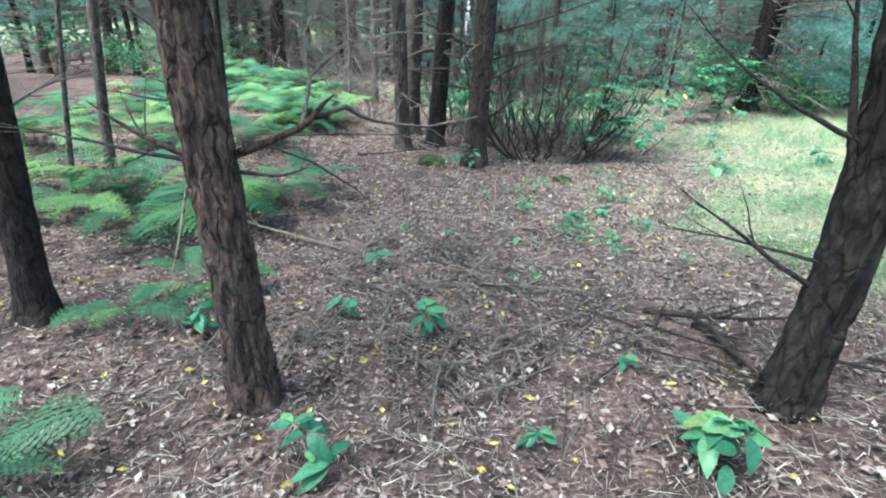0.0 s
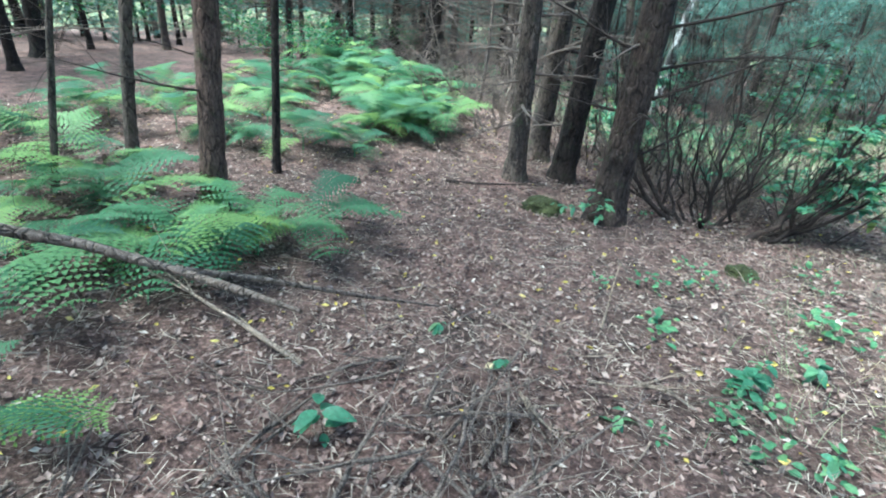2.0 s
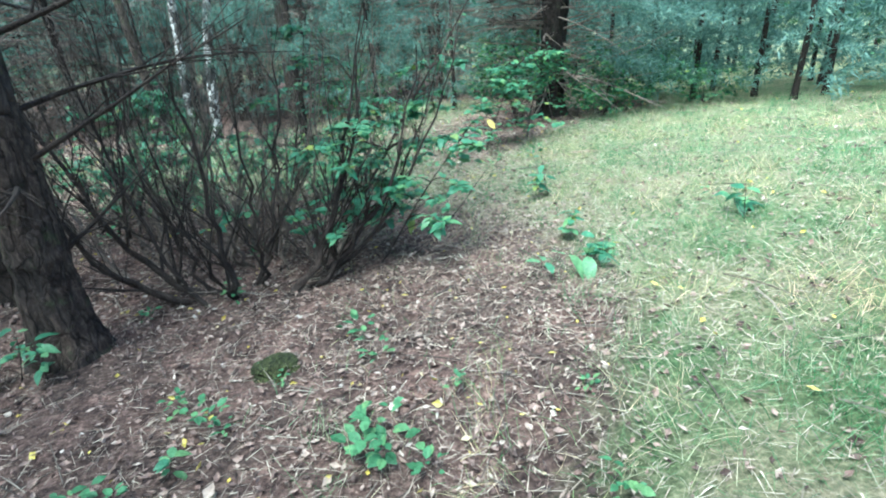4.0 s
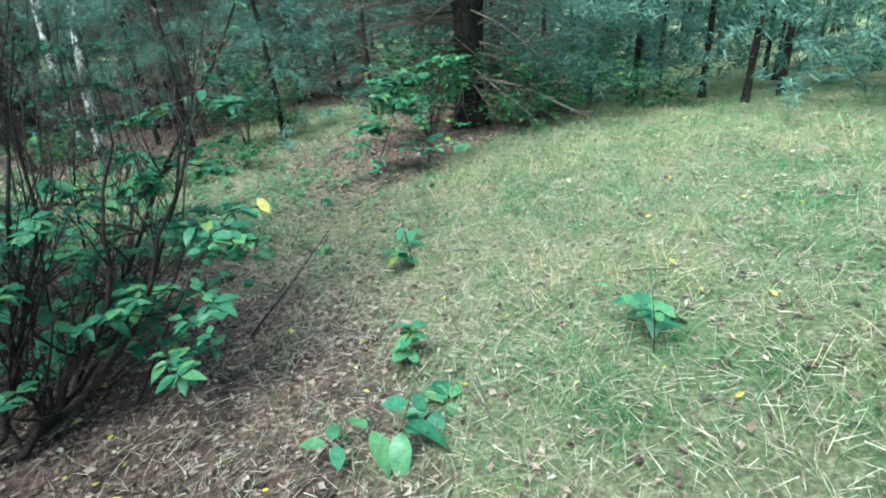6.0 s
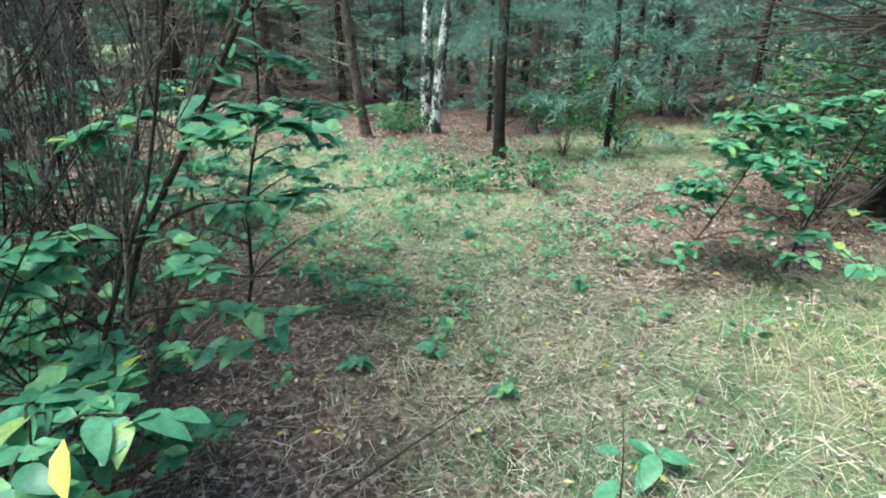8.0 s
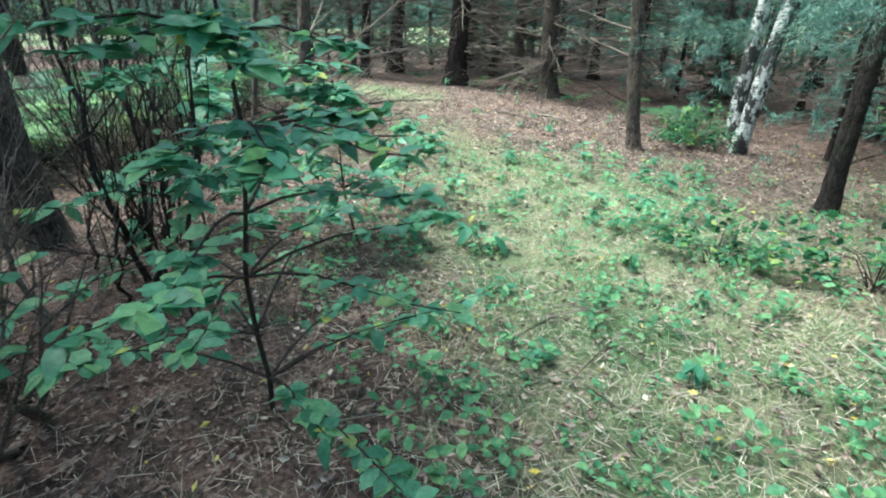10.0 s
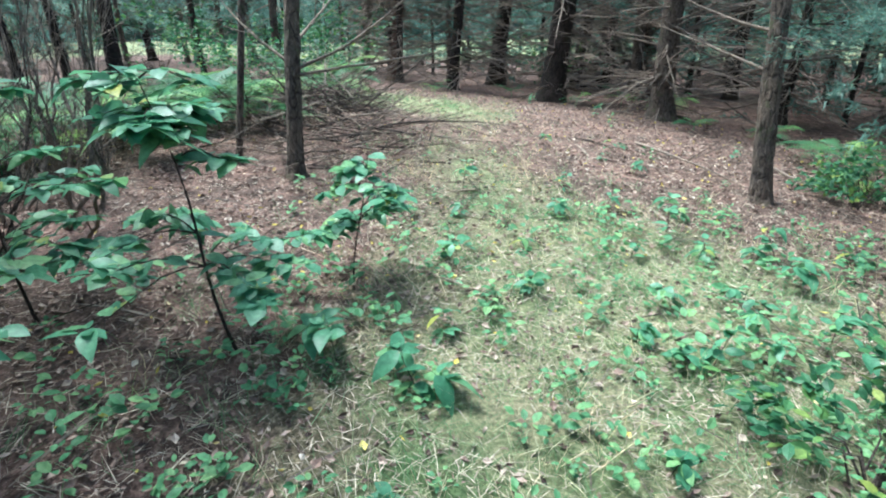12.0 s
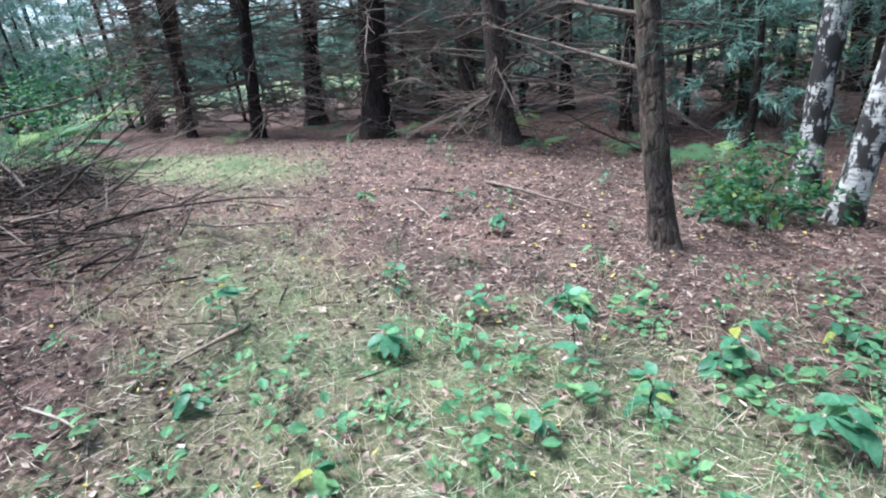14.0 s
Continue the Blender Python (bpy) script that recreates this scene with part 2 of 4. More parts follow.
def mesh_from(name, verts, faces, material, smooth=False):
    """A mesh from an array of points and an array of faces with one count of corners."""
    verts, faces = np.asarray(verts, np.float32), np.asarray(faces, np.int32)
    me = bpy.data.meshes.new(name)
    count, k = faces.shape
    me.vertices.add(len(verts))
    me.vertices.foreach_set("co", verts.ravel())
    me.loops.add(count * k)
    me.loops.foreach_set("vertex_index", faces.ravel())
    me.polygons.add(count)
    me.polygons.foreach_set("loop_start", np.arange(0, count * k, k, dtype=np.int32))
    me.polygons.foreach_set("use_smooth", np.full(count, smooth))
    me.materials.append(material)
    me.update(calc_edges=True)
    me.validate()
    return me


def under(name, me, parent, label=""):
    """A part: one mesh object under its thing or part."""
    ob = new(name, me)
    ob.parent = parent
    if label:
        ob["label"] = label
    return ob


def thing(name, x, y, label, category, group="", sink=0.0, turn=0.0):
    """The Empty at the base of a thing that stands on the ground."""
    ob = new(name)
    ob.empty_display_size = 0.1
    ob.matrix_world = pose(x, y, float(land(x, y)) - sink, 0, 0, turn)
    return tagged(ob, label, category, group)


def frame_of(direction):
    d = Vector(direction).normalized()
    side = d.cross(Vector((0.31, 0.95, 0.05)))
    if side.length < 0.1:
        side = d.cross(Vector((1, 0, 0)))
    side.normalize()
    return d, side, d.cross(side)


def tube(points, radii, sides=7, rough=0.0, seed=0):
    """A closed, tapered tube along a line of points: vertices and four-cornered faces."""
    verts, faces = [], []
    n = len(points)
    for i, (p, r) in enumerate(zip(points, radii)):
        ahead = points[min(i + 1, n - 1)] - points[max(i - 1, 0)]
        _, a, b = frame_of(ahead)
        for j in range(sides):
            angle = 2 * math.pi * j / sides
            k = 1 + (rough * noise.noise((p.x * 9 + seed, p.z * 9 + j * 1.7, p.y * 9)) if rough else 0)
            verts.append(p + (a * math.cos(angle) + b * math.sin(angle)) * r * k)
    for i in range(n - 1):
        for j in range(sides):
            q = (j + 1) % sides
            faces.append((i * sides + j, i * sides + q, (i + 1) * sides + q, (i + 1) * sides + j))
    return verts, faces


def joined(pieces):
    verts, faces, base = [], [], 0
    for v, f in pieces:
        verts.extend(v)
        faces.extend([tuple(base + i for i in face) for face in f])
        base += len(v)
    return [tuple(v) for v in verts], faces


def limb(start, direction, length, radius, r, bend=0.25, droop=0.0, steps=8, twigs=5, depth=1, sides=6):
    """A crooked branch with its twigs, as pieces for joined()."""
    pieces, points, radii = [], [Vector(start)], [radius]
    d = Vector(direction).normalized()
    step = length / steps
    for i in range(steps):
        d = (d + Vector((r.uniform(-bend, bend), r.uniform(-bend, bend), r.uniform(-bend, bend) - droop)) * 0.5).normalized()
        points.append(points[-1] + d * step)
        radii.append(max(radius * (1 - 0.85 * (i + 1) / steps), 0.0012))
    pieces.append(tube(points, radii, sides))
    if depth > 0:
        for _ in range(twigs):
            i = r.randint(max(1, steps // 4), steps - 1)
            along = (points[i + 1] - points[i]).normalized()
            out = Vector((r.uniform(-1, 1), r.uniform(-1, 1), r.uniform(-0.5, 0.8)))
            pieces += limb(points[i], along * 0.9 + out * 0.75, length * r.uniform(0.2, 0.5), max(radii[i] * 0.55, 0.0015), r, bend * 1.2, droop, max(3, steps // 2), max(1, twigs // 2), depth - 1, max(3, sides - 2))
    return pieces


def trunk_mesh(name, radius, height, lean, material, seed, curve=0.05, sides=40, rings=90, plates=0.09, flare=0.5, top=0.35, bow=0.0):
    """A trunk with raised plates of bark, a flared foot and a slightly crooked line."""
    verts = np.zeros((rings, sides, 3))
    hs = 2.6 * np.linspace(-0.1, 1, int(rings * 0.75)) if height > 4 else height * np.linspace(-0.05, 1, rings)
    if height > 4:
        hs = np.concatenate([hs, np.linspace(2.6, height, rings - len(hs) + 1)[1:]])
    for i, h in enumerate(hs):
        k = max(h, 0) / height
        r0 = radius * (1 - (1 - top) * k) * (1 + flare * math.exp(-max(h, 0) / (radius * 1.6)))
        cx = lean[0] * h + bow * math.sin(min(max(h, 0), 2.4) * math.pi / 2.4) + curve * (noise.noise((h * 0.5, seed, 0.3)) - noise.noise((0, seed, 0.3)))
        cy = lean[1] * h + curve * (noise.noise((h * 0.5, seed, 7.3)) - noise.noise((0, seed, 7.3)))
        for j in range(sides):
            a = 2 * math.pi * j / sides
            c, s = math.cos(a), math.sin(a)
            big = noise.noise((c * 1.6 + seed, s * 1.6, h * 0.9))
            plate = noise.noise((c * radius * 34 + seed * 3, s * radius * 34, h * 7.5))
            plate = max(-0.35, min(0.25, plate)) * 2
            root = max(0, math.cos(a * 4 + seed)) * 0.35 * math.exp(-max(h, 0) / (radius * 1.2))
            knot = 0.10 * max(0, 1 - abs((h * 1.7 + seed) % 1 - 0.5) / 0.07) * max(0, 0.4 + noise.noise((c * 2 + seed, s * 2, round(h * 1.7 + seed))) * 2)
            r1 = r0 * (1 + 0.08 * big + plates * plate + root * flare + knot)
            verts[i, j] = (cx + r1 * c, cy + r1 * s, h)
    idx = np.arange(rings * sides).reshape(rings, sides)
    nxt = np.roll(idx, -1, axis=1)
    faces = np.stack([idx[:-1], nxt[:-1], nxt[1:], idx[1:]], -1).reshape(-1, 4)
    return mesh_from(name, verts.reshape(-1, 3), faces, material, True)


# leaf outlines: rib points and edge points, with a fold along the rib
LEAF = np.array([(0, 0, 0), (0.36, 0, -0.02), (0.7, 0, -0.05), (1, 0, -0.14), (0.28, 0.24, 0.05), (0.62, 0.27, 0.02), (0.28, -0.24, 0.05), (0.62, -0.27, 0.02)])
LEAF_FACES = np.array([(0, 1, 4), (1, 5, 4), (1, 2, 5), (2, 3, 5), (0, 6, 1), (1, 6, 7), (1, 7, 2), (2, 7, 3)])
CURLED = np.array([(0, 0, 0), (0.5, 0, -0.12), (1, 0, 0.08), (0.45, 0.32, 0.10), (0.5, -0.30, 0.05)])
CURLED_FACES = np.array([(0, 1, 3), (1, 2, 3), (0, 4, 1), (1, 4, 2)])
BLADE = np.array([(0, -0.5, 0), (0, 0.5, 0), (0.36, 0.45, -0.03), (0.36, -0.45, -0.03), (0.7, 0.3, -0.16), (0.7, -0.3, -0.16), (1, 0, -0.4)])
BLADE_FACES = np.array([(0, 1, 2), (0, 2, 3), (3, 2, 4), (3, 4, 5), (5, 4, 6)])
PRISM = np.array([(0, 0.5, 0), (0, -0.5, 0), (0, 0, 0.02), (0.5, 0.45, 0.03), (0.5, -0.45, 0.03), (0.5, 0, 0.05), (1, 0.1, 0.0), (1, -0.1, 0.0), (1, 0, 0.005)])
PRISM_FACES = np.array([(0, 3, 2), (2, 3, 5), (2, 5, 1), (1, 5, 4), (0, 1, 4), (0, 4, 3), (3, 6, 5), (5, 6, 8), (5, 8, 4), (4, 8, 7)])
NEEDLE = np.array([(0, -0.5, 0), (0, 0.5, 0), (1, 0, -0.1)])
NEEDLE_FACES = np.array([(0, 1, 2)])


def scattered(template, template_faces, centres, directions, lengths, widths, tilt=0.6):
    """Many small pieces: the template laid along each direction at each centre."""
    n = len(centres)
    d = directions / np.linalg.norm(directions, axis=1, keepdims=True)
    up = np.tile((0.0, 0.0, 1.0), (n, 1)) + rng.normal(0, tilt, (n, 3))
    side = np.cross(up, d)
    side /= np.linalg.norm(side, axis=1, keepdims=True) + 1e-9
    normal = np.cross(d, side)
    t = template[None]
    verts = centres[:, None] + d[:, None] * t[..., :1] * lengths[:, None, None] + side[:, None] * t[..., 1:2] * widths[:, None, None] + normal[:, None] * t[..., 2:] * lengths[:, None, None]
    faces = template_faces[None] + (np.arange(n) * len(template))[:, None, None]
    return verts.reshape(-1, 3), faces.reshape(-1, template_faces.shape[1])


def crown_mesh(name, kind, boughs, pieces, spread, material, size, thin=0.17):
    """Foliage on boughs: each bough is a line along which sprays of leaves or needles sit."""
    per = pieces // len(boughs)
    centres, dirs = [], []
    for start, end in boughs:
        start, line = np.array(start), np.array(end) - np.array(start)
        reach = np.linalg.norm(line) + 1e-6
        sprays = max(per // 45, 3) if kind == "needle" else max(per // 9, 3)
        k = 0.15 + 0.85 * rng.random(sprays) ** 0.75
        foot = start + k[:, None] * line + (0, 0, -0.12) * (k * k)[:, None] * reach
        way = line / reach * 0.8 + rng.normal(0, 0.65, (sprays, 3)) * (1, 1, 0.35) + (0, 0, -0.1)
        way /= np.linalg.norm(way, axis=1, keepdims=True)
        pick = rng.integers(0, sprays, per)
        along = rng.random(per)
        centres.append(foot[pick] + way[pick] * (along * spread * 1.4)[:, None] + rng.normal(0, 0.1 * spread, (per, 3)))
        dirs.append(way[pick] * 0.7 + rng.normal(0, 0.55, (per, 3)))
    centres, dirs = np.concatenate(centres), np.concatenate(dirs)
    n = len(centres)
    lengths = size * rng.uniform(0.6, 1.3, n)
    if kind == "needle":
        v, f = scattered(NEEDLE, NEEDLE_FACES, centres, dirs, lengths, lengths * thin, 1.0)
    else:
        v, f = scattered(LEAF, LEAF_FACES, centres, dirs * (1, 1, 0.4), lengths, lengths * 0.95, 0.45)
    return mesh_from(name, v, f, material)

# ---- ground: one sheet to the horizon, finest round the path ----
def spaced(low, high, step, reach):
    inner = np.arange(low, high, step)
    grow = [step * 1.3]
    while sum(grow) < reach:
        grow.append(grow[-1] * 1.28)
    outer = np.cumsum(grow)
    return np.concatenate([low - outer[::-1], inner, inner[-1] + outer])


def build_ground():
    xs, ys = spaced(-7, 9, 0.13, 420), spaced(-1.5, 22, 0.13, 420)
    gx, gy = np.meshgrid(xs, ys)
    gz = land(gx, gy)
    for i in range(gz.shape[0]):
        for j in range(gz.shape[1]):
            x, y = gx[i, j], gy[i, j]
            if -8 < x < 10 and -2.5 < y < 23:
                gz[i, j] += 0.03 * noise.noise((x * 1.1, y * 1.1, 3)) + 0.012 * noise.noise((x * 5, y * 5, 9))
    idx = np.arange(gx.size).reshape(gx.shape)
    faces = np.stack([idx[:-1, :-1], idx[:-1, 1:], idx[1:, 1:], idx[1:, :-1]], -1).reshape(-1, 4)
    me = mesh_from("ground", np.stack([gx, gy, gz], -1).reshape(-1, 3), faces, FLOOR, True)
    layer = me.attributes.new("grass", "FLOAT", "POINT")
    layer.data.foreach_set("value", grassy(gx, gy).ravel().astype(np.float32))
    return tagged(new("ground", me), "woodland floor of brown leaf litter with grassy clearings", "ground", kind="structure")


ground = build_ground()


def build_backdrop():
    """The far edge of the wood, past the field."""
    r = random.Random(3)
    verts, faces = [], []
    n, rows = 240, 7
    for i in range(n):
        a = 2 * math.pi * i / n
        top = 5.5 + 3 * noise.noise((math.cos(a) * 9, math.sin(a) * 9, 1)) + r.uniform(-1.5, 1.5)
        for k in range(rows):
            d = 62 + 3 * noise.noise((math.cos(a) * 20, math.sin(a) * 20, k * 0.9)) + r.uniform(-1, 1)
            verts.append((math.sin(a) * d, 10 + math.cos(a) * d, -1.5 + (top + 1.5) * k / (rows - 1)))
    for i in range(n):
        j = (i + 1) % n
        for k in range(rows - 1):
            faces.append((i * rows + k, j * rows + k, j * rows + k + 1, i * rows + k + 1))
    m, nt, b = blank("far_wood")
    p = position(nt)
    col = ramp(nt, texture(nt, p, 0.9, 8, 0.75), [(0.3, (0.02, 0.035, 0.025)), (0.5, (0.05, 0.085, 0.055)), (0.7, (0.13, 0.18, 0.12))])
    nt.links.new(col, b.inputs["Base Color"])
    b.inputs["Roughness"].default_value = 1.0
    return tagged(new("backdrop", mesh_from("backdrop", verts, faces, m)), "distant edge of dark green woodland", "backdrop", kind="structure")


build_backdrop()


# ---- trees ----
def tall_crown(name, seed, low=4.5, high=11.0, reach=1.9, pieces=650):
    r = random.Random(seed)
    boughs = []
    for i in range(26):
        h = low + (high - low) * (i + 0.5) / 26
        a = r.uniform(0, 2 * math.pi)
        l = reach * (1.1 - 0.75 * (h - low) / (high - low)) * r.uniform(0.6, 1.15)
        boughs.append(((0, 0, h), (math.cos(a) * l, math.sin(a) * l, h + r.uniform(-0.4, 0.3))))
    return crown_mesh(name, "needle", boughs, pieces, 0.45, NEEDLES, 0.30)


# crowns stay above the view; the dense set is added for its shade below
CROWNS = [tall_crown("crown", s, 4.9, 11.0, 2.2, 2300) for s in range(3)]
SPARSE = [tall_crown("crown", s) for s in range(3, 6)]


def dead_branch(parent, start, direction, length, radius, seed, material=None, droop=0.05, twigs=5, bend=0.25, depth=1, name="branch", label=""):
    r = random.Random(seed)
    v, f = joined(limb(start, direction, length, radius, r, bend, droop, 9, twigs, depth))
    return under(name, mesh_from(name, v, f, material or DARK_TWIG, True), parent, label)


def axis_at(lean, h):
    return Vector((lean[0] * h, lean[1] * h, h))


def pine(x, y, dia, lean, height, material, seed, label, name="pine_tree", branches=8, low=0.9, top=4.0, crown=True, sides=36, rings=80, group="", reach=1.3, twig=None, crowns=None, plates=0.09, bow=0.0, flare=0.5):
    tree = thing(name, x, y, label, "tree", group, sink=0.03)
    under("trunk", trunk_mesh("trunk", dia / 2 / 1.12, height, lean, material, seed * 1.37, sides=sides, rings=rings, plates=plates, bow=bow, flare=flare), tree)
    r = random.Random(seed)
    for i in range(branches):
        h = low + (top - low) * (i + r.random()) / branches
        a = r.uniform(0, 2 * math.pi)
        dead_branch(tree, axis_at(lean, h), (math.cos(a), math.sin(a), r.uniform(-0.15, 0.35)), reach * r.uniform(0.45, 1.15), min(0.022, dia * 0.08) * r.uniform(0.6, 1.1), seed * 50 + i, twig or (TWIG_BARK if i % 3 == 1 else DARK_TWIG), twigs=7, bend=0.2)
    if crown and height >= 9:
        ob = under("crown", (crowns or CROWNS)[seed % 3], tree)
        ob.matrix_local = pose(lean[0] * 5, lean[1] * 5, height - 11.2, 0, 0, seed * 77)
    return tree


def twiggy(name, seed, count=36, low=0.35, high=3.8, reach=1.6, thick=0.015):
    """The mass of fine dead branches round the lower trunk of a crowded pine."""
    r = random.Random(seed)
    pieces = []
    for i in range(count):
        a, h = r.uniform(0, 2 * math.pi), low + (high - low) * (i + r.random()) / count
        pieces += limb((0, 0, h), (math.cos(a), math.sin(a), r.uniform(-0.3, 0.35)), reach * r.uniform(0.5, 1.2), thick * r.uniform(0.6, 1.1), r, 0.25, 0.06, 5, 5, 1, 3)
    v, f = joined(pieces)
    return mesh_from(name, v, f, DARK_TWIG if seed == 2 else TWIG_BARK, True)


TWIGGY = [twiggy("dead_twigs", s) for s in range(3)]
TANGLED = [twiggy("dead_twigs", s, 130, 0.25, 4.0, 2.1, 0.026) for s in (11, 12)]


# the pine that the path starts beside, with its broken brown branch and pale hanging twigs
first = pine(-0.97, 2.06, 0.236, (0.0, 0.01), 10.5, PINE_BARK, 11, "brown pine with plated bark and broken dead branches", branches=4, low=2.2, sides=80, rings=200, plates=0.16)
KNOT = axis_at((0.0, 0.01), 1.24)
broken = joined([tube([Vector(p) for p in ((-0.02, 0.0, 1.2), (0.06, 0.02, 1.27), (0.15, 0.035, 1.3), (0.25, 0.03, 1.34), (0.36, 0.0, 1.39), (0.42, -0.02, 1.43), (0.47, -0.03, 1.49), (0.52, -0.035, 1.53))], [0.03, 0.02, 0.018, 0.0145, 0.015, 0.0125, 0.009, 0.002], 10, 0.3)])
bare_end = joined([tube([Vector(p) for p in ((0.44, -0.02, 1.44), (0.52, 0.16, 1.45), (0.54, 0.42, 1.36), (0.56, 0.66, 1.29), (0.67, 0.72, 1.26), (0.83, 0.73, 1.25), (0.97, 0.67, 1.29), (1.09, 0.61, 1.33))], [0.011, 0.011, 0.010, 0.009, 0.008, 0.006, 0.005, 0.002], 7, 0.2),
                 tube([Vector(p) for p in ((0.81, 0.73, 1.25), (0.87, 0.83, 1.2), (0.95, 1.0, 1.1), (1.04, 1.15, 1.02))], [0.006, 0.005, 0.004, 0.002], 6),
                 tube([Vector(p) for p in ((0.38, -0.01, 1.4), (0.37, 0.22, 1.56), (0.46, 0.5, 1.66), (0.68, 0.85, 1.70), (0.98, 1.12, 1.68))], [0.009, 0.008, 0.007, 0.005, 0.002], 6),
                 tube([Vector(p) for p in ((0.37, 0.2, 1.55), (0.3, 0.42, 1.7), (0.33, 0.66, 1.86))], [0.006, 0.004, 0.002], 6),
                 tube([Vector(p) for p in ((0.2, 0.035, 1.32), (0.34, 0.22, 1.2), (0.5, 0.38, 1.02), (0.6, 0.5, 0.86))], [0.007, 0.006, 0.004, 0.002], 6),
                 tube([Vector(p) for p in ((0.3, 0.02, 1.36), (0.5, 0.24, 1.32), (0.72, 0.4, 1.28), (0.9, 0.46, 1.22))], [0.006, 0.005, 0.004, 0.002], 6)])
under("branch", mesh_from("branch", broken[0], broken[1], RED_BARK, True), first, "broken rusty brown branch")
under("branch", mesh_from("branch", bare_end[0], bare_end[1], TWIG_BARK, True), first, "long bare greyish branch end")
dead_branch(first, KNOT, (-0.95, -0.05, 0.28), 0.5, 0.02, 6, PINE_BARK, -0.06, 3, 0.2)
dead_branch(first, KNOT + Vector((0.04, 0, -0.03)), (0.9, -0.2, -0.05), 0.42, 0.012, 7, DARK_TWIG, -0.12, 2, 0.2)
dead_branch(first, KNOT + Vector((-0.07, -0.05, 0.0)), (-0.25, -0.3, -0.9), 0.6, 0.008, 8, PALE_STICK, 0.0, 1, 0.15, label="pale hanging twig")
dead_branch(first, KNOT + Vector((0.0, -0.05, 0.75)), (-0.5, -0.6, 0.45), 0.9, 0.012, 10, PALE_STICK, 0.0, 4, 0.2)
dead_branch(first, KNOT + Vector((-0.05, 0.0, 0.0)), (-1, 0.4, 0.02), 1.3, 0.012, 12, DARK_TWIG, 0.0, 5, 0.2)
dead_branch(first, KNOT + Vector((-0.05, 0.05, 0.4)), (-0.8, 0.7, 0.4), 1.4, 0.014, 13, DARK_TWIG, 0.0, 6, 0.25)
pine(-2.6, 2.8, 0.22, (0.036, 0.044), 10, DARK_BARK, 12, "dark pine trunk among ferns", branches=9, low=0.7, reach=1.6)

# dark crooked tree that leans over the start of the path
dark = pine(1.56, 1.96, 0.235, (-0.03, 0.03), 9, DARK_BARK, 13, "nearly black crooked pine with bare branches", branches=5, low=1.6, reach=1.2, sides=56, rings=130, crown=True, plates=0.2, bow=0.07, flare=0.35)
for k, (h, d, l, rad) in enumerate(((0.62, (-0.95, 0.25, 0.5), 0.75, 0.014), (0.75, (-0.9, 0.5, 0.12), 0.7, 0.01), (1.25, (-0.75, 0.3, 0.2), 0.8, 0.012), (1.15, (-0.3, 0.2, 0.9), 0.8, 0.02), (0.3, (0.6, -0.6, 0.1), 0.5, 0.012))):
    dead_branch(dark, axis_at((-0.03, 0.03), h), d, l, rad, 130 + k, DARK_TWIG, -0.03, 5, 0.25)

# the cluster of four trunks
CLUSTER = "cluster of pine trunks"
pine(-0.79, 8.3, 0.24, (-0.01, -0.003), 11, GREY_BARK, 14, "grey-brown pine trunk in a tight cluster", group=CLUSTER, branches=15, low=0.65, top=2.3, sides=48, rings=110, reach=1.1, twig=TWIG_BARK)
pine(-0.76, 9.5, 0.30, (0.052, 0.013), 11, GREY_BARK, 15, "grey pine trunk at the back of a cluster", group=CLUSTER, branches=7, low=1.0)
pine(-0.3, 8.75, 0.30, (0.077, 0.015), 11, DARK_BARK, 16, "dark pine trunk in a tight cluster", group=CLUSTER, branches=15, low=0.65, top=2.3, sides=48, rings=110, reach=1.1, twig=TWIG_BARK)
clus = pine(0.31, 7.56, 0.335, (0.046, 0.005), 11, BROWN_BARK, 17, "dark brown pine trunk beside a leafless shrub", group=CLUSTER, branches=6, low=0.8, sides=60, rings=140)
for k, (h, d, l) in enumerate(((1.45, (0.95, 0.2, 0.3), 1.7), (1.2, (0.9, -0.1, 0.25), 1.5), (1.6, (-0.9, -0.3, 0.3), 1.2), (1.1, (-1, -0.1, 0.05), 1.0), (1.8, (0.8, -0.4, 0.35), 1.9), (0.6, (0.9, 0.2, 0.6), 0.9))):
    dead_branch(clus, axis_at((0.046, 0.005), h), d, l, 0.017, 170 + k, DARK_TWIG, -0.01, 6, 0.18)

# trunks among the bracken
LEFT = "slim pines among bracken"
pine(-2.66, 5.5, 0.21, (0.066, 0.064), 10, PINE_BARK, 21, "reddish brown pine trunk rising out of bracken", group=LEFT, branches=7, low=0.9, sides=48, rings=110)
pine(-4.04, 6.0, 0.13, (0.074, 0.089), 9, GREY_BARK, 22, "slim grey pine trunk among bracken", group=LEFT, branches=8, low=0.8)
pine(-2.86, 6.6, 0.09, (0.05, 0.038), 7, DARK_BARK, 23, "thin dark pine stem among bracken", group=LEFT, branches=8, low=0.6)
pine(-3.94, 5.14, 0.065, (0.096, 0.147), 6, GREY_BARK, 24, "thin pine stem among bracken", group=LEFT, branches=6, low=0.6)

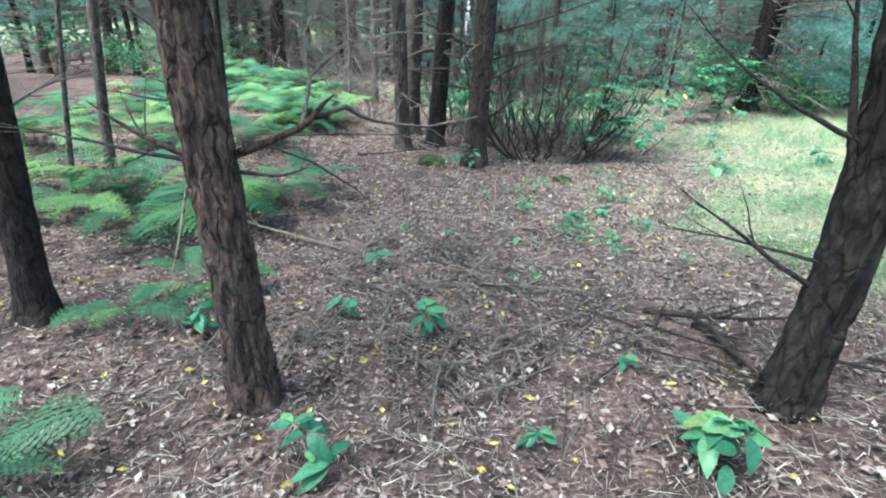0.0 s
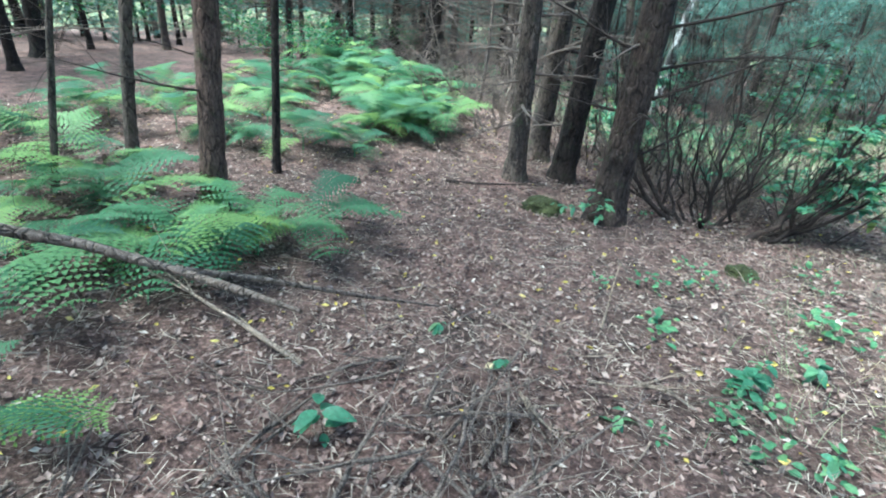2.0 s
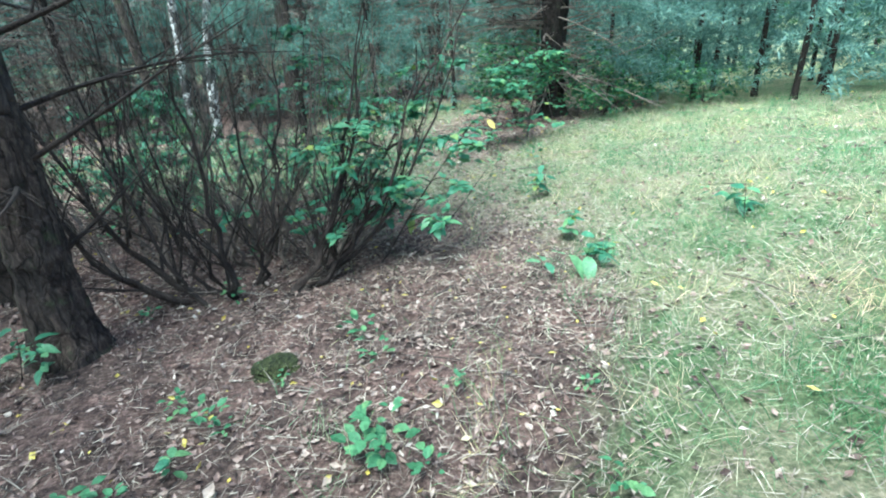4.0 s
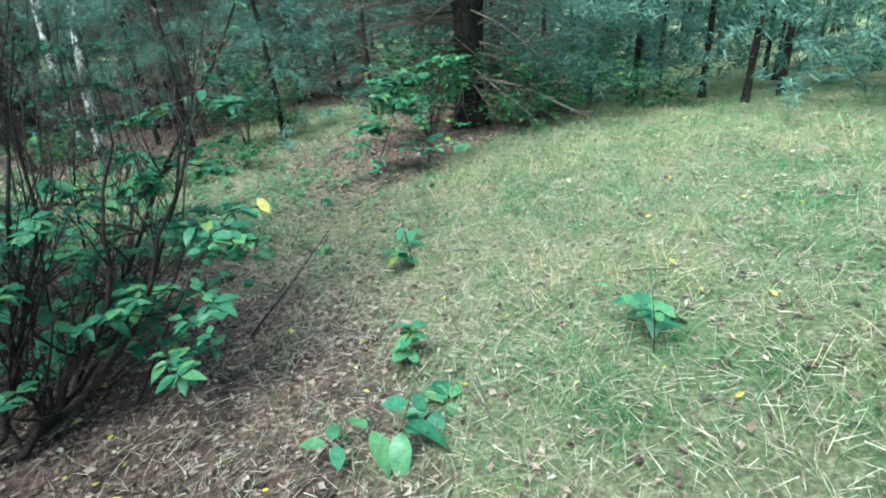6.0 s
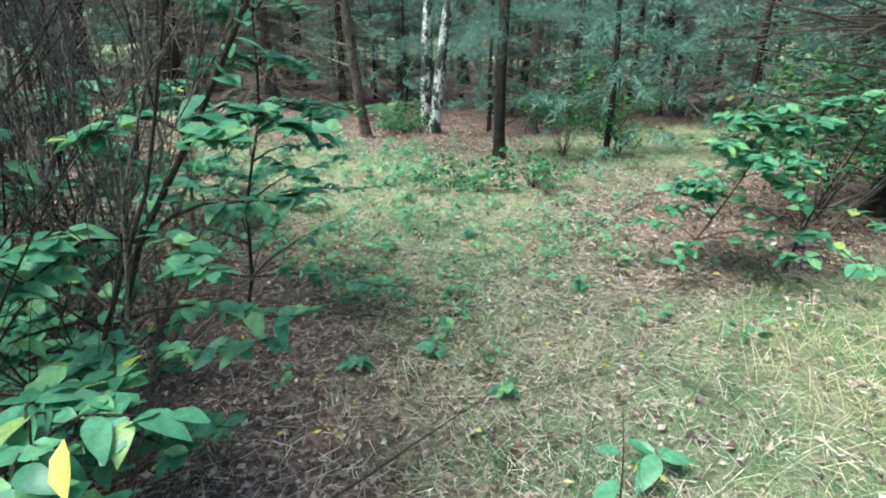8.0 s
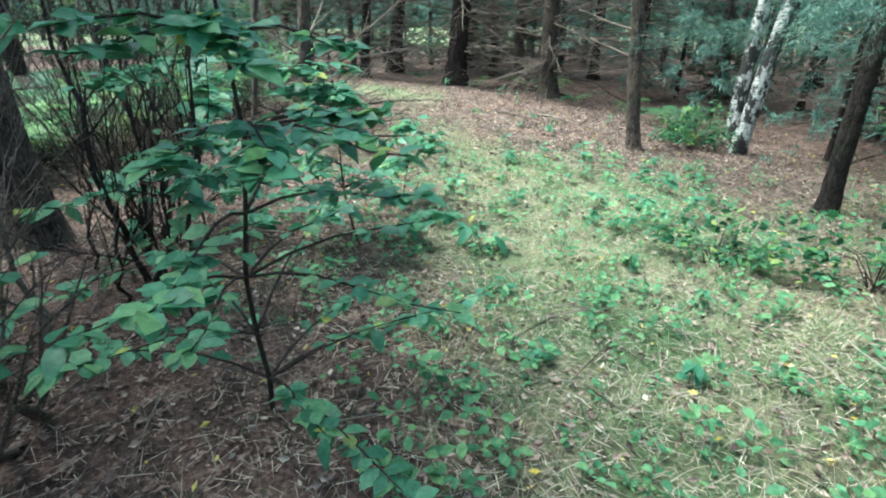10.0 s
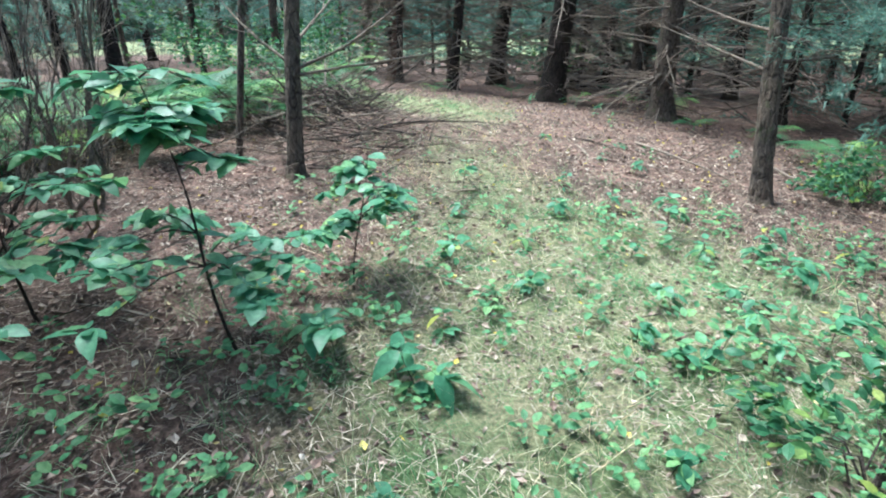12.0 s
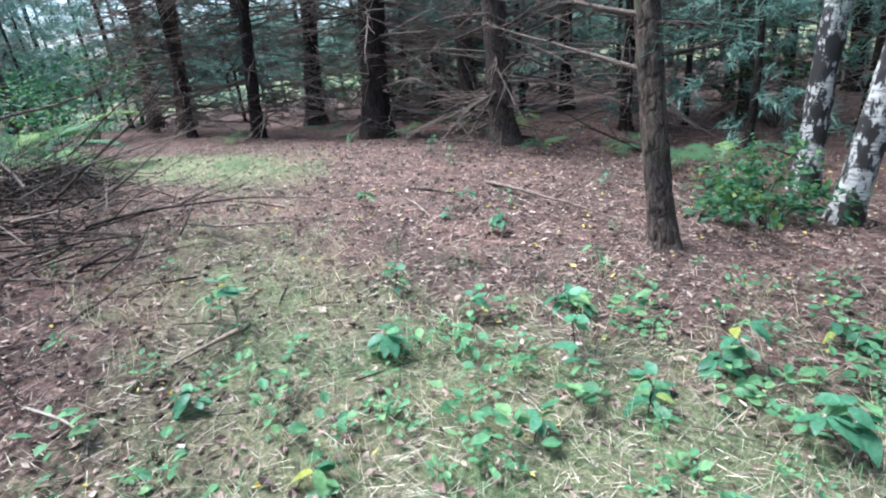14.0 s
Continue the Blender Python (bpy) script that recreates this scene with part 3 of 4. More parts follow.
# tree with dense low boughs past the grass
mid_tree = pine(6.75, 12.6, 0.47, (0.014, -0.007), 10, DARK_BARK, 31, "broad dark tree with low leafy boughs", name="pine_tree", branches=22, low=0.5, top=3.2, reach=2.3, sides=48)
under("fork", trunk_mesh("fork", 0.13, 7, (0.13, 0.03), DARK_BARK, 5.5, sides=28, rings=60, flare=0.1), mid_tree)
ob = under("brushwood", TANGLED[0], mid_tree, "tangle of fine dead branches")
under("low_foliage", crown_mesh("low_foliage", "needle", [((0, 0, h), (l * math.cos(t), l * math.sin(t), h + rise)) for h, l, t, rise in (
    (1.6, 2.6, -0.3, -0.1), (2.0, 3.2, -0.6, 0.1), (1.3, 2.2, 0.1, -0.2), (2.3, 3.0, 0.2, 0.2), (2.6, 2.6, 3.4, 0.1), (1.9, 2.4, -1.3, 0.0), (2.8, 2.8, -2.0, 0.2), (2.4, 2.8, 1.2, 0.1), (3.0, 3.0, -0.9, 0.3), (1.2, 1.8, -0.7, -0.3))],
    13000, 0.5, LIT_NEEDLES, 0.13, 0.13), mid_tree, "drooping blue-green pine boughs")
slim = pine(2.68, 15.45, 0.2, (0.03, 0.002), 8, DARK_BARK, 32, "dark slim pine with bare side branches", branches=12, low=0.5, top=3.5, reach=1.5)
under("low_foliage", crown_mesh("low_foliage", "needle", [((0, 0, h), (1.7 * math.cos(t), 1.7 * math.sin(t), h + 0.15)) for h, t in ((1.5, 0.2), (1.7, 3.3), (1.9, 4.6), (2.1, 5.6), (2.2, 1.2), (2.4, 2.6), (2.6, 4.0), (2.7, 0.0), (2.9, 5.0), (3.0, 3.0))], 18000, 0.4, NEEDLES, 0.085, 0.06), slim, "soft grey-green pine needles on drooping boughs")
lone = pine(0.1, 16.3, 0.2, (-0.085, -0.038), 10, GREY_BARK, 33, "straight brown pine trunk with snapped dead branches", branches=4, low=2.0, reach=1.4, sides=64, rings=150)
for k, (h, d, l, m) in enumerate(((1.25, (-0.95, -0.15, 0.25), 1.3, TWIG_BARK), (1.6, (-0.9, -0.3, 0.25), 1.1, TWIG_BARK), (1.35, (0.8, 0.3, 0.1), 0.5, DARK_TWIG), (1.55, (0.85, -0.1, -0.1), 0.6, DARK_TWIG), (0.75, (-1, 0.1, 0.1), 0.3, DARK_TWIG))):
    dead_branch(lone, axis_at((-0.085, -0.038), h), d, l, 0.02, 330 + k, m, -0.01, 4, 0.12)
leaning = pine(-1.76, 12.2, 0.16, (0.011, 0.091), 8, GREY_BARK, 34, "leaning grey-brown pine with long bare branches", branches=6, low=1.3, sides=48, rings=110)
for k, (h, d, l) in enumerate(((0.95, (0.5, 0.9, 0.35), 1.6), (0.9, (0.7, 0.75, 0.25), 1.5), (1.0, (-0.6, -0.7, 0.6), 1.0), (1.15, (-0.5, 0.8, 0.5), 1.2))):
    dead_branch(leaning, axis_at((0.011, 0.091), h), d, l, 0.016, 340 + k, TWIG_BARK, -0.02, 5, 0.18)
pine(-2.27, 11.79, 0.075, (0.009, 0.176), 6, GREY_BARK, 35, "thin leaning pine stem", branches=5)

FAR = "pines at the back of the wood"
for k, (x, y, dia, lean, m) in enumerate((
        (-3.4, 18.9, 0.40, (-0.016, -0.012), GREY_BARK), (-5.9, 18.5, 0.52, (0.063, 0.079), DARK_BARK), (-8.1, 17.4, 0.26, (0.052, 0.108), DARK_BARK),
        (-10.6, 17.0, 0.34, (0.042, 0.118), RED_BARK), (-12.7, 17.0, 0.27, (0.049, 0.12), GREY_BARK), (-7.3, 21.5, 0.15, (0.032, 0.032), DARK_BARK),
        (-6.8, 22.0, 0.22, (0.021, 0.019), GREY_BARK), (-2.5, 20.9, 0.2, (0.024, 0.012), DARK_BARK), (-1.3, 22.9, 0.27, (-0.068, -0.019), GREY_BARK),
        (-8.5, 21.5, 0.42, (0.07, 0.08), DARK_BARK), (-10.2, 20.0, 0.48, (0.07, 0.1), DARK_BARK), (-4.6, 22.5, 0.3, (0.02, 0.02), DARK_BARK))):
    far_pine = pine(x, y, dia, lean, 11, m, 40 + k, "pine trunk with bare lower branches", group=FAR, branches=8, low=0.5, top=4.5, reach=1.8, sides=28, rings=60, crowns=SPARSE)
    ob = under("brushwood", TANGLED[k % 2], far_pine, "tangle of fine dead branches")
    ob.matrix_local = pose(lean[0] * 2, lean[1] * 2, 0, 0, 0, 50 * k)


def birch(x, y, dia, lean, seed, label):
    tree = thing("birch_tree", x, y, label, "tree", "birch trunks", sink=0.03)
    under("trunk", trunk_mesh("trunk", dia / 2 / 1.05, 9, lean, BIRCH, seed, curve=0.1, sides=40, rings=110, plates=0.05, flare=0.3), tree)
    r = random.Random(int(seed))
    for i in range(6):
        a = r.uniform(0, 6.3)
        dead_branch(tree, axis_at(lean, 1.6 + 0.4 * i), (math.cos(a), math.sin(a), 0.5), 0.9, 0.012, int(seed) * 9 + i, DARK_TWIG)


birch(0.35, 19.2, 0.26, (0.056, 0.01), 61, "white birch trunk patched with black bark")
birch(0.87, 18.05, 0.25, (0.155, 0.021), 62, "leaning white birch trunk patched with black")


# ---- broadleaf bushes ----
def leaf_bush(x, y, height, reach, pieces, seed, label, size=0.07, name="leafy_bush"):
    r = random.Random(seed)
    bush = thing(name, x, y, label, "bush", "leafy bushes", sink=0.02)
    boughs = []
    for i in range(13):
        a = r.uniform(0, 2 * math.pi)
        tip = (math.cos(a) * reach * r.uniform(0.4, 1), math.sin(a) * reach * r.uniform(0.4, 1), height * r.uniform(0.4, 1))
        boughs.append(((tip[0] * 0.25, tip[1] * 0.25, tip[2] * 0.35), tip))
        v, f = tube([Vector((r.uniform(-0.05, 0.05), r.uniform(-0.05, 0.05), -0.03)), Vector(tip) * 0.35 + Vector((0, 0, 0.1)), Vector(tip) * 0.75], [0.006, 0.004, 0.0015], 5)
        under("stem", mesh_from("stem", [tuple(p) for p in v], f, DARK_TWIG, True), bush)
    under("crown", crown_mesh("crown", "leaf", boughs, int(pieces * 1.7), 0.28 * reach + 0.08, OAK_GREEN, size), bush)
    return bush


# ---- woodland all round, in three kinds that repeat ----
def bushy_crown(name, seed, high=5.6, reach=1.7, low=0.5, pieces=6000, spread=0.36, size=0.17):
    r = random.Random(seed)
    boughs = []
    for i in range(44):
        h = low + (high - low) * (i + 0.5) / 44
        a = r.uniform(0, 2 * math.pi)
        l = reach * (1.1 - 0.8 * (h - low) / (high - low)) * r.uniform(0.55, 1.2)
        boughs.append(((math.cos(a) * 0.15, math.sin(a) * 0.15, h), (math.cos(a) * l, math.sin(a) * l, h + r.uniform(-0.35, 0.25))))
    return crown_mesh(name, "needle", boughs, pieces, spread, LIT_NEEDLES, size)


def woodland():
    """Crowded pines with bare lower trunks, young pines and leafy bushes, thicker towards the back."""
    r = random.Random(21)
    bare, young = [], []
    for k in range(3):
        tree = pine(-30 - 4 * k, 6, 0.17 + 0.06 * k, (0.01 * k, 0.015), 10, (DARK_BARK, GREY_BARK, DARK_BARK)[k], 70 + k, "pine with a bare trunk and dead lower branches", group="pines of the wood", branches=0, sides=14, rings=28, crowns=SPARSE)
        under("brushwood", TWIGGY[k], tree, "tangle of fine dead branches")
        under("low_foliage", crown_mesh("low_foliage", "needle", [((0, 0, 1.8 + 0.35 * i), (1.6 * math.cos(i * 2.4), 1.6 * math.sin(i * 2.4), 1.8 + 0.35 * i)) for i in range(9)], 2000, 0.4, LIT_NEEDLES, 0.16), tree)
        bare.append(tree)
    for k in range(3):
        tree = thing("young_pine", -30 - 4 * k, -4, "young blue-green pine with boughs down to the ground", "tree", "young pines", sink=0.05)
        under("trunk", trunk_mesh("trunk", 0.06, 5.5, (0.01, 0.01), DARK_BARK, 90 + k, sides=12, rings=24), tree)
        under("crown", bushy_crown("crown", 80 + k, pieces=4000), tree)
        young.append(tree)
    thicket = leaf_bush(-30, -10, 1.5, 1.1, 330, 77, "dark green bush at the back of the wood", 0.10)
    spots, tries = [], 0
    while len(spots) < 105 and tries < 20000:
        tries += 1
        a, d = radians(r.uniform(-180, 180)), 9.0 + 27 * r.random() ** 1.6
        x, y = 0.5 - math.sin(a) * d, 10 + math.cos(a) * d
        view = -100 < math.degrees(a) < 125
        if not view and r.random() < 0.85:
            continue
        if math.hypot((x - 7.6) * 0.9, (y - 8) * 0.8) < 3.7 or math.hypot(x - 5.2, y - 17.5) < 2.6 or math.hypot(x + 5.5, y - 15) < 2.6 or math.hypot(x, y - 2) < 5:
            continue
        if -11.5 < x < 2.0 and 12 < y < 20.5 or -7.5 < x < -1 and 5.5 < y < 11:
            continue
        if any(math.hypot(x - u, y - v) < 1.25 for u, v in spots):
            continue
        spots.append((x, y))
    # the near edge of the wood, closely set, in two uneven rows
    for row, gap in ((13.2, 4.3), (17.0, 3.6), (21.5, 3.4)):
        turn = -96.0
        while turn < 128:
            turn += gap * r.uniform(0.7, 1.3)
            d = row + r.uniform(-1.3, 1.3)
            x, y = 0.8 - math.sin(radians(turn)) * d, 10.5 + math.cos(radians(turn)) * d
            if math.hypot(x - 7.6, y - 8) < 3.6 or math.hypot(x - 5.2, y - 17.0) < 2.4 or math.hypot(x + 5.5, y - 15) < 2.6 or -9 < x < 2.0 and 12 < y < 20:
                continue
            if any(math.hypot(x - u, y - v) < 0.9 for u, v in spots):
                continue
            spots.append((x, y))
    for x, y in ((9.9, 10.4), (10.9, 9.1), (11.0, 8.0), (10.1, 11.3), (9.4, 12.0), (10.6, 10.4), (11.6, 9.0), (8.9, 13.8), (10.7, 12.8), (12.0, 11.5), (11.9, 7.4), (12.4, 5.8), (4.3, 15.6), (8.0, 15.2), (6.2, 15.9), (-0.6, 20.6), (-1.9, 21.8), (1.9, 18.9)):
        copy_thing(young[r.randrange(3)], pose(x, y, float(land(x, y)) - 0.05, 0, 0, r.uniform(0, 360))).scale = (0.85, 0.85, 0.85)
    # unseen pines round the start, added only to shade it; three get denser crowns
    for k, (x, y) in enumerate(((-2.0, -1.3), (0.9, -1.9), (3.4, 0.2), (-4.2, 0.4), (-0.8, -3.4), (2.4, -2.6), (-5.4, 2.6))):
        shade = copy_thing(bare[k % 3], pose(x, y, float(land(x, y)) - 0.05, 0, 0, 60 * k))
        if k in (0, 3, 6):
            next(o for o in shade.children if o.name.startswith("crown")).data = CROWNS[k % 3]
    for k, (x, y) in enumerate(((5.6, 21.0), (7.2, 19.6), (8.4, 18.2), (9.3, 16.4), (3.6, 20.6), (1.6, 21.6))):
        tangle = copy_thing(bare[k % 3], pose(x, y, float(land(x, y)) - 0.05, 0, 0, 70 * k))
        next(o for o in tangle.children if o.name.startswith("brushwood")).data = TANGLED[k % 2]
    # undergrowth that closes most of the view to the field
    turn = 12.0
    while turn < 72:
        turn += r.uniform(1.6, 4.2)
        d = r.uniform(16.5, 24.0)
        x, y = -math.sin(radians(turn)) * d, 10.5 + math.cos(radians(turn)) * d
        hidden = copy_thing((young[0], thicket, young[2])[r.randrange(3)], pose(x, y, float(land(x, y)) - 0.05, 0, 0, r.uniform(0, 360)))
        hidden.scale = (0.8, 0.8, r.uniform(0.4, 0.7))
    for x, y in spots:
        bush = r.random() < (0.93 if x > 3.0 else 0.4)
        tree = (young if bush else bare)[r.randrange(3)]
        if math.hypot(x - 0.5, y - 10) > 12 and r.random() < 0.2:
            tree = thicket
        s = r.uniform(0.75, 1.25)
        ob = copy_thing(tree, pose(x, y, float(land(x, y)) - 0.05, 0, 0, r.uniform(0, 360)))
        ob.scale = (s, s, s)


woodland()


BUSHES = [(5.9, 12.2, 1.3, 0.9, 900), (7.7, 11.8, 1.0, 1.1, 1000), (8.4, 12.8, 1.2, 1.2, 900), (6.5, 13.5, 1.6, 1.0, 700), (9.0, 11.3, 0.7, 0.8, 500),
          (7.1, 11.6, 0.5, 0.6, 450), (3.65, 15.9, 1.7, 0.8, 700), (4.5, 16.1, 0.8, 0.7, 450), (4.6, 19.0, 1.3, 1.0, 500), (0.3, 17.9, 0.6, 0.6, 420), (0.5, 17.3, 0.4, 0.5, 300),
          (-6.2, 14.2, 1.3, 0.8, 500), (-7.2, 13.0, 1.2, 1.0, 600), (-6.4, 12.2, 1.1, 1.0, 600), (2.5, 13.2, 0.4, 0.5, 260), (10.2, 8.0, 1.4, 1.2, 600), (3.4, 13.6, 0.5, 0.5, 260)]
for k, (x, y, h, reach, n) in enumerate(BUSHES):
    leaf_bush(x, y, h, reach, n, 300 + k, "bright green leafy bush in the grass")


# ---- leafless shrubs: stems that leave the ground low and bend upwards ----
def arched_stem(start, reach, height, radius, r, twigs=15):
    """One arched stem with upright side twigs, as pieces for joined()."""
    a = Vector(start)
    b = a + Vector((reach[0] * 0.68, reach[1] * 0.6, height * 0.16))
    c = a + Vector((reach[0], reach[1], height))
    n = 13
    points = []
    for i in range(n + 1):
        t = i / n
        p = a * (1 - t) ** 2 + b * 2 * t * (1 - t) + c * t * t
        points.append(p + Vector((r.gauss(0, 1), r.gauss(0, 1), r.gauss(0, 0.6))) * 0.022 * min(1, i / 2))
    radii = [max(radius * (1 - 0.86 * i / n), 0.0018) for i in range(n + 1)]
    pieces = [tube(points, radii, 6, 0.25, r.uniform(0, 9))]
    for k in range(twigs):
        i = r.randint(2, n - 1)
        along = (points[i + 1] - points[i]).normalized()
        out = Vector((r.uniform(-1, 1), r.uniform(-1, 1), r.uniform(0.1, 1.0)))
        pieces += limb(points[i], along * 0.7 + out, height * r.uniform(0.18, 0.55), max(radii[i] * 0.5, 0.0026), r, 0.34, -0.1, 5, 5, 1, 3)
    return pieces


def bare_shrub(x, y, stems, seed, low, high, deep, label, height=2.0, foot=0.3, thick=0.021, material=None, back=0.0):
    r = random.Random(seed)
    shrub = thing("leafless_shrub", x, y, label, "shrub", "leafless shrubs")
    for i in range(stems):
        k = i / max(stems - 1, 1)
        reach = (low + (high - low) * k + r.uniform(-0.15, 0.15), r.uniform(-deep, deep) + back * k)
        start = (foot * (2 * k - 1) + r.uniform(-0.1, 0.1), r.uniform(-foot, foot) * 0.6, -0.03)
        v, f = joined(arched_stem(start, reach, height * r.uniform(0.72, 1.1) * (1 - 0.14 * abs(reach[0])), thick * r.uniform(0.5, 1.15), r))
        under("stem", mesh_from("stem", v, f, material or DARK_TWIG, True), shrub)


bare_shrub(1.4, 7.95, 13, 5, -1.0, 1.5, 0.6, "leafless dark shrub with many arched, fanned stems", 2.3, 0.38, 0.03, back=0.3)
bare_shrub(1.75, 8.5, 11, 9, -0.5, 1.0, 0.5, "dense grey-brown thicket of bare stems", 2.3, material=TWIG_BARK)
bare_shrub(0.95, 9.0, 13, 6, -0.7, 0.9, 0.7, "dense grey-brown leafless shrub", 2.7, 0.5, material=TWIG_BARK)
bare_shrub(0.1, 9.9, 10, 8, -0.7, 0.7, 0.7, "grey leafless shrub behind the pines", 2.6, 0.5)
bare_shrub(-1.5, 10.4, 13, 7, -0.9, 0.9, 0.8, "grey thicket of dead twigs", 2.6, 0.6, material=TWIG_BARK)


# ---- bracken ----
def frond_mesh(seed, length):
    r = random.Random(seed)
    verts, faces = [], []
    n = 17
    line = []
    for i in range(n + 1):
        k = i / n
        line.append(Vector((length * k * (1 - 0.12 * k), 0, length * (0.55 * k - 0.62 * k * k))))

    def strip(p, d, l, w, drop):
        # a tapered leaflet with a toothed edge
        side = Vector((-d.y, d.x, 0)).normalized()
        cuts = 6
        for c in range(cuts):
            a, b = c / cuts, (c + 1) / cuts
            wa = w * (1 - a) ** 0.8
            q0, q1 = p + d * l * a + Vector((0, 0, -drop * a * a)), p + d * l * b + Vector((0, 0, -drop * b * b))
            base = len(verts)
            qm = q0.lerp(q1, 0.85)
            tooth = wa * r.uniform(0.8, 1.15)
            verts.extend([q0, qm, q0 + side * tooth + d * l * 0.11 - Vector((0, 0, tooth * 0.2)), q0 - side * tooth + d * l * 0.11 - Vector((0, 0, tooth * 0.2))])
            faces.extend([(base, base + 1, base + 2), (base, base + 3, base + 1)])

    for i in range(2, n):
        k = i / n
        l = length * 0.36 * math.sin(math.pi * min(1, 0.25 + 0.78 * (1 - k))) * (1.05 - k * 0.55) * r.uniform(0.85, 1.1)
        for s in (-1, 1):
            d = Vector((0.45, s, 0.05 + r.uniform(-0.1, 0.1))).normalized()
            strip(line[i], d, l, l * 0.2 + 0.01, l * r.uniform(0.1, 0.35))
    strip(line[n - 1], Vector((1, 0, -0.5)).normalized(), length * 0.1, 0.012, 0.01)
    for i in range(n):
        base = len(verts)
        w = Vector((0, 0.004 * (1.2 - i / n), 0))
        verts.extend([line[i] - w, line[i] + w, line[i + 1]])
        faces.append((base, base + 1, base + 2))
    return mesh_from("frond", [tuple(v) for v in verts], faces, FERN_GREEN)


FRONDS = [frond_mesh(s, 0.75 + 0.1 * s) for s in range(4)]


def fern(x, y, size, seed, fronds=7):
    r = random.Random(seed)
    plant = thing("bracken_fern", x, y, "green bracken fern with feathery arching fronds", "fern", "bracken")
    stalk = r.uniform(0.12, 0.35) * size
    v, f = tube([Vector((0, 0, -0.03)), Vector((0.01, 0.01, stalk))], [0.007, 0.005], 5)
    under("stalk", mesh_from("stalk", [tuple(p) for p in v], f, WEED_GREEN, True), plant)
    for i in range(fronds):
        ob = under("frond", FRONDS[r.randrange(4)], plant)
        ob.matrix_local = pose(0, 0, stalk * r.uniform(0.6, 1.0), r.uniform(-15, 15), r.uniform(-28, 6), 360 * i / fronds + r.uniform(-25, 25)) @ Matrix.Scale(size * r.uniform(0.8, 1.1), 4)


FERNS = [(-1.85, 1.35, 0.55), (-1.7, 3.1, 0.55), (-1.9, 5.05, 0.95), (-1.75, 5.4, 0.9), (-2.4, 4.85, 1.0), (-3.0, 4.7, 1.0), (-3.5, 5.2, 1.0), (-2.1, 4.6, 0.8), (-2.6, 4.0, 0.9), (-2.0, 2.75, 0.4)]
fern_rng = random.Random(8)
for _ in range(24):
    FERNS.append((fern_rng.uniform(-6.8, -2.5), fern_rng.uniform(6.9, 10.0), fern_rng.uniform(0.6, 0.95)))
for _ in range(8):
    FERNS.append((fern_rng.uniform(-3.0, -2.0), fern_rng.uniform(9.0, 10.6), fern_rng.uniform(0.65, 0.9)))
for _ in range(14):
    FERNS.append((fern_rng.uniform(-8, -3.5), fern_rng.uniform(3.4, 6.6), fern_rng.uniform(0.7, 1.0)))
for _ in range(16):
    FERNS.append((fern_rng.uniform(-6.5, -2.6), fern_rng.uniform(9.8, 13.0) if fern_rng.random() < 0.5 else fern_rng.uniform(9.6, 11.2), fern_rng.uniform(0.7, 1.0)))
for _ in range(10):
    FERNS.append((fern_rng.uniform(-7.5, -4.6), fern_rng.uniform(12.0, 14.0), fern_rng.uniform(0.9, 1.2)))
FERNS += [(-3.1, 11.4, 1.0), (-3.6, 11.8, 1.05), (-4.2, 12.1, 1.1), (-4.0, 11.2, 1.0), (-4.9, 12.6, 1.1), (-5.3, 11.8, 1.0), (0.15, 18.2, 0.7), (-0.3, 18.6, 0.8), (-5.0, 19.6, 0.6), (-4.4, 20.4, 0.6), (-5.0, 18.4, 0.45), (-4.1, 19.5, 0.45), (-1.8, 19.5, 0.5), (-2.5, 18.6, 0.4), (-6.6, 18.0, 0.45), (-7.4, 16.6, 0.5), (-0.9, 19.2, 0.5)]
for k, (x, y, s) in enumerate(FERNS):
    fern(x, y, s, 400 + k)


# ---- seedlings and saplings ----
def leaf_shape(name, length, width, droop, wave=0.0):
    """A broad pointed leaf, folded along its rib, with a short stalk."""
    steps = (0.0, 0.12, 0.26, 0.42, 0.58, 0.74, 0.88, 1.0)
    verts, faces = [], []
    for i, t in enumerate(steps):
        half = 0.30 * width / 0.1 * length * math.sin(math.pi * min(1, t) ** 0.85) ** 0.85 if 0 < t < 1 else 0.0015
        z = -droop * length * t * t
        up = 0.22 * half + wave * length * math.sin(i * 2.1)
        verts += [(length * t, half, z + up), (length * t, 0, z), (length * t, -half, z + up * 0.8)]
    for i in range(len(steps) - 1):
        p, q = 3 * i, 3 * i + 3
        faces += [(p, p + 1, q + 1, q), (p + 1, p + 2, q + 2, q + 1)]
    return mesh_from(name, verts, faces, LEAF_GREEN, True)


LEAVES = [leaf_shape("leaf", 0.09, 0.10, 0.15, 0.015), leaf_shape("leaf", 0.11, 0.09, 0.35), leaf_shape("leaf", 0.075, 0.11, 0.05, 0.02), leaf_shape("leaf", 0.12, 0.085, 0.5, 0.01)]


